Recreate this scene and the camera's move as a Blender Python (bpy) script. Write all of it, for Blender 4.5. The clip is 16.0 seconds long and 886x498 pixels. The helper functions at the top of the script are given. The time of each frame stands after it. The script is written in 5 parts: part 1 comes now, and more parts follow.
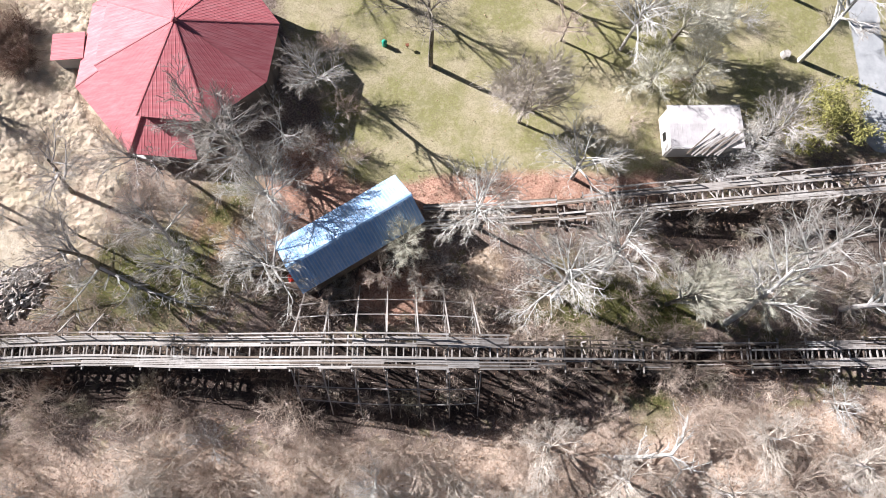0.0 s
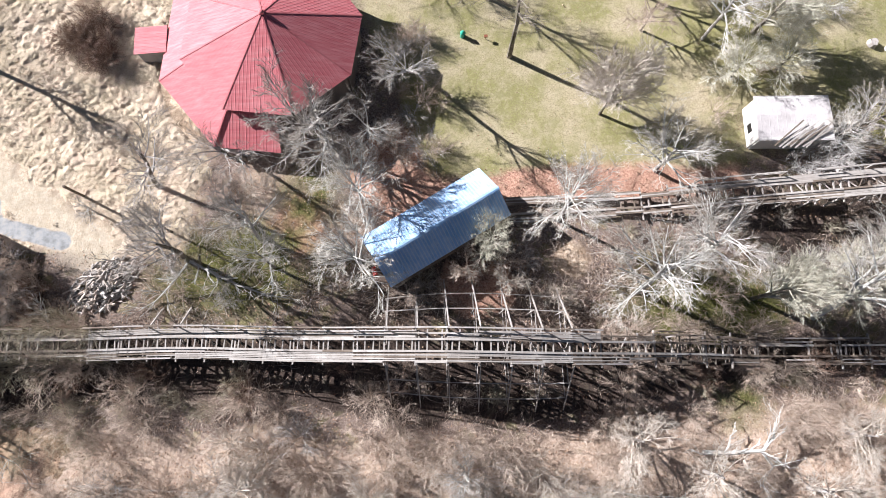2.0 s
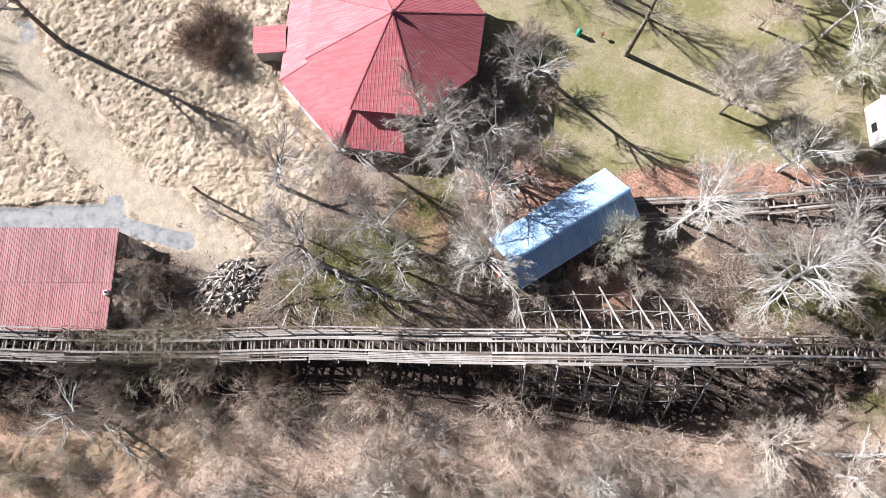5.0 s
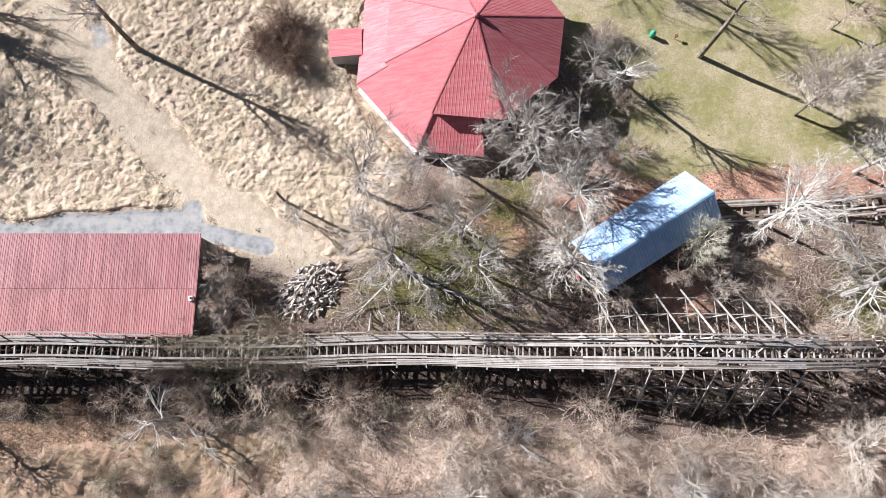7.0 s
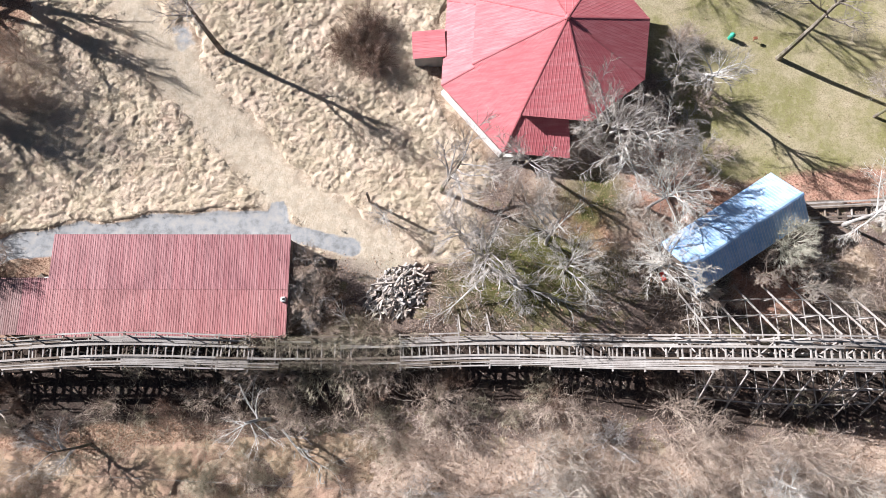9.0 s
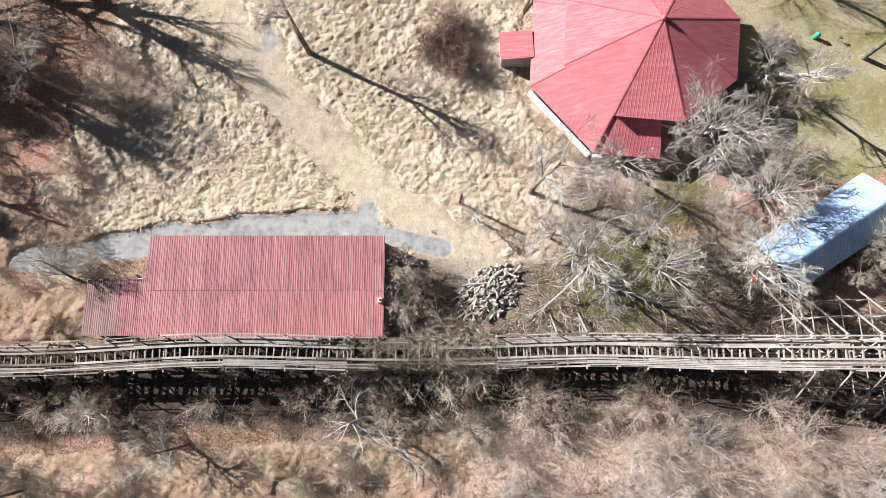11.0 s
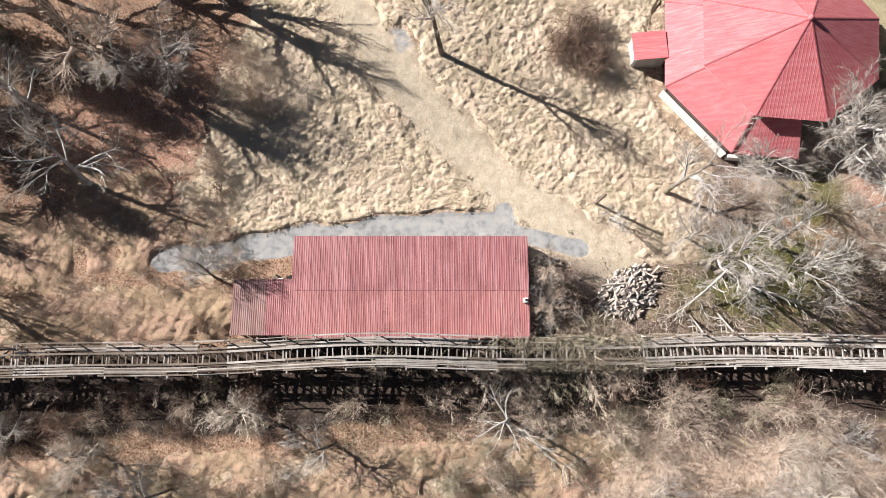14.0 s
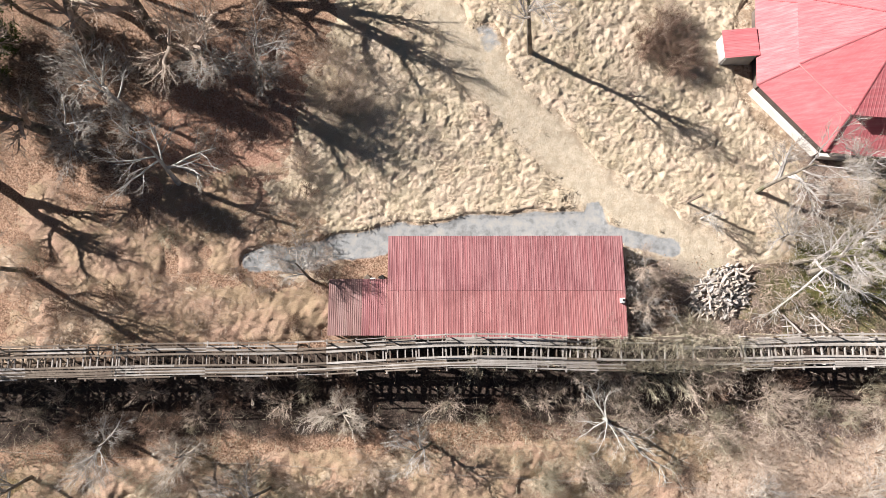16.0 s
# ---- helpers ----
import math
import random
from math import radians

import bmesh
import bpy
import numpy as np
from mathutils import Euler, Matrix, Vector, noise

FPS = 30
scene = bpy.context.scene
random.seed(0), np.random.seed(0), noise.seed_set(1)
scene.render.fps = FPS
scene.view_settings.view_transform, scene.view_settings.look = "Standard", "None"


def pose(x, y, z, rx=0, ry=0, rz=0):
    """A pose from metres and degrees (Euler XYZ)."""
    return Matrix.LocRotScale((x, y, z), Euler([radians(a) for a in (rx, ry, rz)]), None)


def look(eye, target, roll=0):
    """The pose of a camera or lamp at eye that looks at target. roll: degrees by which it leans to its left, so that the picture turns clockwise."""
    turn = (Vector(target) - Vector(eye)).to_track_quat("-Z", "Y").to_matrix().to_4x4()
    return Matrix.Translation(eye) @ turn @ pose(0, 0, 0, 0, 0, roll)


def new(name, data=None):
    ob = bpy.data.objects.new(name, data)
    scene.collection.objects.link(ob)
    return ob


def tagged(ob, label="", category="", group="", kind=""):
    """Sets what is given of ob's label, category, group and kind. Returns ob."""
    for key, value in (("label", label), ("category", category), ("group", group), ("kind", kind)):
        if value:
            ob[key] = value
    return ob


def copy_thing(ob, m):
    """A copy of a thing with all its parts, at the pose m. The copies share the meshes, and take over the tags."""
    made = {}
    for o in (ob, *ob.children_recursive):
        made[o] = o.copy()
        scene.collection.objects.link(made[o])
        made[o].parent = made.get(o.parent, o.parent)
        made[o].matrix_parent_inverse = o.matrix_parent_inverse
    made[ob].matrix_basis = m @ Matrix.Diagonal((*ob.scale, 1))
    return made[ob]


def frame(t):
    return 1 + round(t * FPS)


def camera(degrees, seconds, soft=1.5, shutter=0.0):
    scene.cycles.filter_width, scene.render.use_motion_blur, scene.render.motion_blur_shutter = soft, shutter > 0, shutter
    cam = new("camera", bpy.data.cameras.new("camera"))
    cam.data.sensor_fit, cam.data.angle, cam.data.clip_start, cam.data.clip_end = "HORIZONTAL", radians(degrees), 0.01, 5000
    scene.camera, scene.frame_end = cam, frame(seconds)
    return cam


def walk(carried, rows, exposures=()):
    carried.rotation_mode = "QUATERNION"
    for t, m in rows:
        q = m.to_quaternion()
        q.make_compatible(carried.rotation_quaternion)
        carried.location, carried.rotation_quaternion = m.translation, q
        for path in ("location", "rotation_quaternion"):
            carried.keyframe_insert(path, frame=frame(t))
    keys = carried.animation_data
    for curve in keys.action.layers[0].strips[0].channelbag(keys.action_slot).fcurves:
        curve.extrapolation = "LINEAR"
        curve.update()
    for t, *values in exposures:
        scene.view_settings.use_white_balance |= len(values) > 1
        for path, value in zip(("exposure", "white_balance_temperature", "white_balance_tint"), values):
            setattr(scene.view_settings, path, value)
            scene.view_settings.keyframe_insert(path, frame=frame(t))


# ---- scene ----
cam = camera(71.3, 16.0, soft=0.85)
PATH = [
    (0, (-4.446, -2.747, 63.789), (-4.345, -2.302, 61.841), 10.1),
    (0.5, (-6.234, -2.542, 63.674), (-6.15, -2.111, 61.723), 8.3),
    (1, (-8.014, -2.299, 63.571), (-7.941, -1.873, 61.618), 7.1),
    (1.5, (-9.828, -2.059, 63.49), (-9.767, -1.64, 61.535), 5.8),
    (2, (-11.674, -1.824, 63.448), (-11.622, -1.413, 61.491), 4.7),
    (2.5, (-13.648, -1.638, 63.4), (-13.605, -1.231, 61.442), 3.6),
    (3, (-15.688, -1.496, 63.269), (-15.649, -1.091, 61.311), 3.1),
    (3.5, (-17.712, -1.423, 63.185), (-17.68, -1.018, 61.227), 2.0),
    (4, (-19.753, -1.197, 63.111), (-19.722, -0.796, 61.152), 1.9),
    (4.2, (-20.581, -1.073, 63.105), (-20.552, -0.673, 61.146), 1.8),
    (6.5, (-30.283, 0.658, 63.131), (-30.251, 1.031, 61.166), 2.3),
    (7, (-32.503, 0.918, 63.219), (-32.466, 1.29, 61.254), 3.0),
    (7.5, (-34.772, 1.084, 63.308), (-34.735, 1.454, 61.343), 3.1),
    (8, (-37.048, 1.19, 63.35), (-37.007, 1.56, 61.385), 3.5),
    (8.5, (-39.328, 1.239, 63.384), (-39.286, 1.611, 61.419), 3.7),
    (9, (-41.552, 1.319, 63.341), (-41.513, 1.694, 61.377), 3.3),
    (11.5, (-52.996, 2.206, 63.502), (-52.969, 2.573, 61.536), 1.5),
    (12, (-55.302, 2.303, 63.554), (-55.276, 2.671, 61.588), 1.4),
    (12.5, (-57.583, 2.365, 63.597), (-57.563, 2.734, 61.631), 0.5),
    (13, (-59.866, 2.434, 63.616), (-59.85, 2.804, 61.651), -0.1),
    (13.5, (-62.21, 2.538, 63.648), (-62.198, 2.908, 61.683), -0.7),
    (14, (-64.56, 2.704, 63.661), (-64.55, 3.072, 61.695), -1.1),
    (14.5, (-66.907, 2.918, 63.69), (-66.897, 3.282, 61.723), -1.1),
    (15, (-69.234, 3.183, 63.736), (-69.228, 3.542, 61.768), -1.7),
    (15.5, (-71.537, 3.602, 63.766), (-71.53, 3.953, 61.797), -1.6),
    (16, (-73.874, 4.071, 63.796), (-73.873, 4.41, 61.825), -2.5),
]
walk(cam, [(t, look(eye, target, roll)) for t, eye, target, roll in PATH], exposures=[(0.0, 1.10, 6180, 13), (4.0, 1.02, 6180, 13), (9.0, 0.93, 6220, 13), (11.5, 0.92, 6550, 11), (16.0, 0.92, 6700, 11)])

# ---- daylight: low winter sun from the upper left of the plan ----
SUN_AZ = Vector((-0.876, 0.482, 0.0)).normalized()
SUN_EL = radians(27.5)
SUN_DIR = Vector((SUN_AZ.x * math.cos(SUN_EL), SUN_AZ.y * math.cos(SUN_EL), math.sin(SUN_EL)))
world = bpy.data.worlds.new("sky")
scene.world = world
world.use_nodes = True
wn = world.node_tree
sky = wn.nodes.new("ShaderNodeTexSky")
sky.sky_type, sky.sun_disc = "NISHITA", False
sky.ozone_density = 3.0
sky.sun_elevation, sky.sun_rotation = SUN_EL, math.atan2(SUN_AZ.x, SUN_AZ.y)
wn.links.new(sky.outputs[0], wn.nodes["Background"].inputs[0])
wn.nodes["Background"].inputs[1].default_value = 0.020
sun_data = bpy.data.lights.new("sun", "SUN")
sun_data.energy, sun_data.angle, sun_data.color = 6.2, radians(0.55), (1.0, 0.96, 0.93)
sun = new("sun", sun_data)
sun.matrix_world = look(SUN_DIR * 100, (0, 0, 0))


# ---- materials ----
class Mat:
    """A small builder of node materials in world metres."""

    def __init__(self, name, rough=0.8, metal=0.0, spec=0.3):
        self.m = bpy.data.materials.new(name)
        self.m.use_nodes = True
        self.t = self.m.node_tree
        self.b = self.t.nodes["Principled BSDF"]
        self.b.inputs["Roughness"].default_value = rough
        self.b.inputs["Metallic"].default_value = metal
        self.b.inputs["Specular IOR Level"].default_value = spec
        self.geo = self.t.nodes.new("ShaderNodeNewGeometry")
        self.oinfo = self.t.nodes.new("ShaderNodeObjectInfo")
        self.tc = self.t.nodes.new("ShaderNodeTexCoord")

    def link(self, a, b):
        self.t.links.new(a, b)

    def noise(self, scale, detail=4.0, rough=0.55, source=None, stretch=None):
        src = source or self.geo.outputs["Position"]
        if stretch:
            mp = self.t.nodes.new("ShaderNodeMapping")
            mp.inputs["Scale"].default_value = stretch
            self.link(src, mp.inputs[0])
            src = mp.outputs[0]
        n = self.t.nodes.new("ShaderNodeTexNoise")
        n.inputs["Scale"].default_value, n.inputs["Detail"].default_value, n.inputs["Roughness"].default_value = scale, detail, rough
        self.link(src, n.inputs["Vector"])
        return n.outputs["Fac"]

    def ramp(self, fac, stops):
        r = self.t.nodes.new("ShaderNodeValToRGB")
        e = r.color_ramp.elements
        while len(e) < len(stops):
            e.new(0.5)
        for el, (p, c) in zip(e, stops):
            el.position = p
            el.color = (*c, 1) if isinstance(c, tuple) else (c, c, c, 1)
        self.link(fac, r.inputs[0])
        return r.outputs[0]

    def mix(self, fac, a, b, mode="MIX"):
        n = self.t.nodes.new("ShaderNodeMix")
        n.data_type, n.blend_type = "RGBA", mode
        for sock, v in ((n.inputs[0], fac), (n.inputs[6], a), (n.inputs[7], b)):
            if isinstance(v, (int, float)):
                sock.default_value = v if sock == n.inputs[0] else (v, v, v, 1)
            elif isinstance(v, tuple):
                sock.default_value = (*v, 1)
            else:
                self.link(v, sock)
        return n.outputs[2]

    def math(self, op, a, b=0.0, clamp=False):
        n = self.t.nodes.new("ShaderNodeMath")
        n.operation, n.use_clamp = op, clamp
        for sock, v in zip(n.inputs, (a, b)):
            if isinstance(v, (int, float)):
                sock.default_value = v
            else:
                self.link(v, sock)
        return n.outputs[0]

    def cells(self, scale, warp, rough=0.0):
        """Distance to the nearest cell centre, warped by noise."""
        n = self.t.nodes.new("ShaderNodeTexNoise")
        n.inputs["Scale"].default_value, n.inputs["Detail"].default_value = scale * 1.3, 3.0
        self.link(self.geo.outputs["Position"], n.inputs["Vector"])
        add = self.t.nodes.new("ShaderNodeMix")
        add.data_type, add.blend_type, add.clamp_result = "RGBA", "ADD", False
        add.inputs[0].default_value = warp
        self.link(self.geo.outputs["Position"], add.inputs[6])
        self.link(n.outputs["Color"], add.inputs[7])
        v = self.t.nodes.new("ShaderNodeTexVoronoi")
        v.inputs["Scale"].default_value = scale
        self.link(add.outputs[2], v.inputs["Vector"])
        return v.outputs["Distance"]

    def attr(self, name):
        n = self.t.nodes.new("ShaderNodeAttribute")
        n.attribute_name = name
        return n.outputs["Fac"]

    def bump(self, height, strength=0.4, dist=0.05):
        n = self.t.nodes.new("ShaderNodeBump")
        n.inputs["Strength"].default_value, n.inputs["Distance"].default_value = strength, dist
        self.link(height, n.inputs["Height"])
        self.link(n.outputs[0], self.b.inputs["Normal"])

    def done(self, colour):
        if isinstance(colour, tuple):
            self.b.inputs["Base Color"].default_value = (*colour, 1)
        else:
            self.link(colour, self.b.inputs["Base Color"])
        return self.m


def wood_mat(name, dark, light, worn):
    m = Mat(name, 0.85, 0, 0.2)
    grain = m.noise(3.0, 6, 0.65, m.tc.outputs["Object"], (1.0, 14.0, 14.0))
    c = m.ramp(grain, [(0.3, dark), (0.65, light)])
    c = m.mix(m.ramp(m.noise(0.5, 3), [(0.45, 0.0), (0.7, 0.75)]), c, worn)
    c = m.mix(m.ramp(m.noise(1.7, 5, 0.7), [(0.50, 0.0), (0.66, 0.7)]), c, dark)
    c = m.mix(m.math("MULTIPLY", m.oinfo.outputs["Random"], 0.55), c, dark)
    m.bump(grain, 0.3, 0.02)
    return m.done(c)


def bark_mat(name, dark, light, moss=None):
    m = Mat(name, 0.9, 0, 0.15)
    c = m.ramp(m.noise(1.3, 5), [(0.35, dark), (0.62, light)])
    c = m.mix(m.math("MULTIPLY", m.oinfo.outputs["Random"], 0.35), c, dark)
    if moss:
        c = m.mix(m.ramp(m.noise(0.6, 3), [(0.52, 0.0), (0.7, 0.6)]), c, moss)
    return m.done(c)


def roof_mat(name, base, faded, dark, rough, metal, along, lines=0.0):
    m = Mat(name, rough, metal, 0.4)
    big = m.noise(0.35, 4)
    streak = m.noise(1.2, 5, 0.6, m.geo.outputs["Position"], along)
    c = m.mix(m.ramp(streak, [(0.4, 0.0), (0.7, 0.8)]), base, faded)
    c = m.mix(m.ramp(big, [(0.5, 0.0), (0.75, 0.55)]), c, dark)
    c = m.mix(m.math("MULTIPLY", m.oinfo.outputs["Random"], 0.3), c, dark)
    c = m.mix(m.ramp(m.noise(9.0, 3), [(0.6, 0.0), (0.75, 0.35)]), c, faded)
    if lines:
        c = m.mix(m.ramp(m.noise(1.0, 4, 0.7, m.geo.outputs["Position"], (7.0, 0.06, 1)), [(0.46, 0.0), (0.60, lines)]), c, dark)
    return m.done(c)


WOOD_PALE = wood_mat("weathered_wood_pale", (0.24, 0.215, 0.195), (0.50, 0.47, 0.44), (0.60, 0.575, 0.55))
LOG_WOOD = wood_mat("sawn_log", (0.40, 0.335, 0.285), (0.64, 0.57, 0.505), (0.74, 0.67, 0.60))
WOOD_DARK = wood_mat("weathered_wood_brown", (0.10, 0.08, 0.065), (0.26, 0.21, 0.17), (0.34, 0.29, 0.24))
BARK_WHITE = bark_mat("bark_pale", (0.32, 0.315, 0.295), (0.61, 0.60, 0.57))
BARK_OLIVE = bark_mat("bark_lichened", (0.35, 0.335, 0.265), (0.64, 0.615, 0.52))
BARK_GREY = bark_mat("bark_grey", (0.26, 0.245, 0.235), (0.54, 0.52, 0.50))
BARK_TRUNK = bark_mat("bark_trunk", (0.10, 0.085, 0.07), (0.28, 0.25, 0.21), (0.13, 0.14, 0.06))
TWIG_BROWN = bark_mat("twig_brown", (0.32, 0.252, 0.206), (0.59, 0.497, 0.418))
TWIG_OLIVE = bark_mat("twig_olive", (0.24, 0.21, 0.15), (0.48, 0.435, 0.34))
TWIG_PALE = bark_mat("twig_pale", (0.36, 0.315, 0.27), (0.60, 0.54, 0.47))
TWIG_HAZE = bark_mat("twig_greyish", (0.36, 0.335, 0.295), (0.60, 0.565, 0.505))
TWIG_DIM = bark_mat("twig_dull_grey", (0.25, 0.22, 0.195), (0.46, 0.425, 0.38))
TWIG_DEEP = bark_mat("twig_deep_brown", (0.10, 0.066, 0.05), (0.31, 0.21, 0.16))
LEAF_GREEN = bark_mat("evergreen_leaf", (0.035, 0.05, 0.015), (0.11, 0.14, 0.035))
LEAF_YELLOW = bark_mat("yellow_green_leaf", (0.15, 0.15, 0.05), (0.40, 0.37, 0.13))
ROOF_RED = roof_mat("red_painted_metal", (0.50, 0.135, 0.152), (0.60, 0.25, 0.262), (0.41, 0.095, 0.11), 0.75, 0.0, (0.3, 3.0, 1))
ROOF_HIP = roof_mat("red_ridge_flashing", (0.40, 0.10, 0.115), (0.50, 0.19, 0.20), (0.28, 0.06, 0.07), 0.7, 0.0, (1, 1, 1))
ROOF_PINK = roof_mat("faded_pink_trim", (0.62, 0.36, 0.37), (0.72, 0.50, 0.50), (0.50, 0.22, 0.23), 0.7, 0.0, (1, 1, 1))
ROOF_ROSE = roof_mat("faded_red_metal", (0.36, 0.14, 0.148), (0.50, 0.29, 0.29), (0.15, 0.045, 0.055), 0.68, 0.0, (2.2, 0.05, 1), 0.8)
ROOF_DUST = roof_mat("dusty_red_metal", (0.37, 0.145, 0.143), (0.50, 0.28, 0.27), (0.18, 0.06, 0.062), 0.7, 0.0, (2.6, 0.05, 1), 0.7)
ROOF_OLD = roof_mat("rust_stained_old_sheets", (0.27, 0.14, 0.132), (0.37, 0.26, 0.245), (0.16, 0.095, 0.085), 0.75, 0.0, (5.0, 0.2, 1))
# paler red for the crests, standing in for sun on the ribs
ROOF_CREST = roof_mat("sunlit_rib_crest", (0.36, 0.135, 0.138), (0.47, 0.255, 0.25), (0.24, 0.08, 0.083), 0.6, 0.0, (3.0, 0.3, 1))
ROOF_BLUE = roof_mat("galvanised_blue_metal", (0.30, 0.48, 0.74), (0.54, 0.65, 0.78), (0.16, 0.33, 0.60), 0.42, 0.15, (1, 1, 1))
# pale blue crests: the bright streaks on the ribs are painted on
ROOF_BLUE_CREST = roof_mat("lit_blue_rib_crest", (0.52, 0.62, 0.74), (0.66, 0.72, 0.78), (0.36, 0.47, 0.62), 0.4, 0.2, (1, 1, 1))
ROOF_WHITE = roof_mat("whitewashed_roofing", (0.53, 0.50, 0.50), (0.68, 0.65, 0.65), (0.34, 0.31, 0.31), 0.8, 0.0, (1, 1, 1))
WALL_WHITE = roof_mat("white_painted_boards", (0.74, 0.72, 0.69), (0.82, 0.80, 0.78), (0.55, 0.52, 0.48), 0.75, 0.0, (1, 1, 0.2))
WALL_GREY = roof_mat("grey_block_wall", (0.42, 0.41, 0.39), (0.52, 0.50, 0.47), (0.30, 0.29, 0.27), 0.85, 0.0, (1, 1, 0.3))
# wall colour darkened to stand in for shade below the eaves
WALL_DARK = roof_mat("shade_darkened_boards", (0.13, 0.105, 0.09), (0.20, 0.165, 0.14), (0.07, 0.055, 0.05), 0.85, 0.0, (1, 1, 0.3))
DARK = Mat("dark_opening", 0.6).done((0.015, 0.014, 0.013))
CABLE = Mat("cable_grey", 0.5).done((0.33, 0.33, 0.31))
GREEN_PAINT = roof_mat("green_paint", (0.02, 0.30, 0.20), (0.05, 0.40, 0.28), (0.02, 0.2, 0.14), 0.45, 0, (1, 1, 1))
RUST = roof_mat("rusty_iron", (0.25, 0.09, 0.05), (0.35, 0.15, 0.09), (0.12, 0.05, 0.03), 0.8, 0.3, (1, 1, 1))
WHITE_METAL = roof_mat("white_sheet_metal", (0.75, 0.75, 0.73), (0.82, 0.82, 0.8), (0.6, 0.6, 0.58), 0.5, 0, (1, 1, 1))


def leaf_mat(name, stops):
    m = Mat(name, 0.85, 0, 0.15)
    r = m.ramp(m.geo.outputs["Random Per Island"], stops)
    return m.done(r)


LITTER = leaf_mat("dead_leaves", [(0.0, (0.12, 0.07, 0.045)), (0.5, (0.30, 0.19, 0.125)), (1.0, (0.50, 0.36, 0.25))])


def straw_mat(name, stops, olive, pink):
    m = Mat(name, 0.9, 0, 0.1)
    fine = m.noise(7.0, 6, 0.7)
    c = m.ramp(fine, list(zip((0.30, 0.45, 0.66), stops)))
    c = m.mix(m.math("MULTIPLY", m.geo.outputs["Random Per Island"], 0.5), c, stops[1])
    c = m.mix(m.ramp(m.noise(0.22, 5, 0.6), [(0.42, 0.45), (0.6, 0.0)]), c, olive)
    c = m.mix(m.ramp(m.noise(0.5, 5, 0.65), [(0.50, 0.0), (0.66, 0.5)]), c, pink)
    m.bump(m.math("ADD", fine, m.math("MULTIPLY", m.noise(3.0, 3), 1.2)), 0.65, 0.08)
    return m.done(c)


STRAW = straw_mat("matted_dry_grass", ((0.31, 0.237, 0.17), (0.52, 0.424, 0.322), (0.685, 0.595, 0.487)), (0.45, 0.385, 0.26), (0.60, 0.455, 0.355))
STRAW_BROWN = straw_mat("matted_brown_grass", ((0.14, 0.088, 0.064), (0.33, 0.222, 0.162), (0.55, 0.415, 0.315)), (0.29, 0.235, 0.135), (0.40, 0.25, 0.185))


def ground_mat():
    m = Mat("ground", 0.95, 0, 0.1)
    fine = m.noise(5.5, 6, 0.65)
    mid = m.noise(0.9, 5, 0.6)
    big = m.noise(0.16, 4, 0.55)
    # dead leaves over soil, with a little moss
    c = m.ramp(fine, [(0.28, (0.045, 0.034, 0.030)), (0.48, (0.165, 0.125, 0.105)), (0.70, (0.36, 0.29, 0.245))])
    c = m.mix(m.ramp(big, [(0.45, 0.0), (0.65, 0.45)]), c, (0.33, 0.26, 0.22))
    moss = m.ramp(m.math("ADD", m.math("MULTIPLY", mid, 0.6), m.math("MULTIPLY", big, 0.55)), [(0.60, 0.0), (0.70, 0.7)])
    c = m.mix(moss, c, m.ramp(fine, [(0.3, (0.075, 0.075, 0.025)), (0.7, (0.22, 0.20, 0.075))]))

    def zone(name, colour, edge=0.35, amount=1.0):
        nonlocal c
        f = m.math("ADD", m.attr(name), m.math("MULTIPLY", m.math("SUBTRACT", mid, 0.5), 0.9))
        f = m.ramp(f, [(0.5 - edge / 2, 0.0), (0.5 + edge / 2, amount)])
        c = m.mix(f, c, colour)

    zone("pale", m.ramp(m.noise(3.0, 6, 0.7), [(0.3, (0.20, 0.14, 0.105)), (0.5, (0.44, 0.335, 0.262)), (0.68, (0.60, 0.49, 0.395))]), 0.6, 0.95)
    zone("tan", m.ramp(fine, [(0.34, (0.10, 0.053, 0.032)), (0.5, (0.335, 0.208, 0.142)), (0.68, (0.57, 0.41, 0.30))]), 0.6, 0.9)
    # near-black soil: shade of track and trees put into the ground colour
    zone("shade_soil", m.ramp(fine, [(0.32, (0.018, 0.014, 0.012)), (0.52, (0.058, 0.043, 0.036)), (0.74, (0.13, 0.095, 0.078))]), 0.7, 1.0)
    zone("rust", m.ramp(fine, [(0.3, (0.20, 0.10, 0.07)), (0.55, (0.45, 0.27, 0.20)), (0.75, (0.60, 0.42, 0.33))]))
    zone("mossy", m.ramp(fine, [(0.3, (0.040, 0.045, 0.014)), (0.52, (0.125, 0.125, 0.042)), (0.75, (0.27, 0.235, 0.11))]), 0.8)
    lawn = m.ramp(m.noise(0.13, 7, 0.68), [(0.36, (0.45, 0.385, 0.275)), (0.45, (0.38, 0.335, 0.21)), (0.57, (0.255, 0.245, 0.105))])
    lawn = m.mix(m.ramp(fine, [(0.36, 0.65), (0.58, 0.0)]), lawn, (0.18, 0.15, 0.085))
    # mottled darker patches stand in for soft shadows of tree crowns
    lawn = m.mix(m.ramp(m.noise(0.45, 6, 0.7), [(0.48, 0.0), (0.64, 0.5)]), lawn, (0.21, 0.20, 0.09))
    lawn = m.mix(m.ramp(m.noise(1.6, 6, 0.7), [(0.5, 0.0), (0.68, 0.4)]), lawn, (0.48, 0.42, 0.29))
    zone("lawn", lawn, 0.5)
    straw = m.ramp(m.noise(3.4, 7, 0.75), [(0.33, (0.17, 0.115, 0.077)), (0.47, (0.45, 0.345, 0.25)), (0.64, (0.64, 0.535, 0.425))])
    straw = m.mix(m.ramp(big, [(0.5, 0.0), (0.7, 0.3)]), straw, (0.40, 0.33, 0.22))
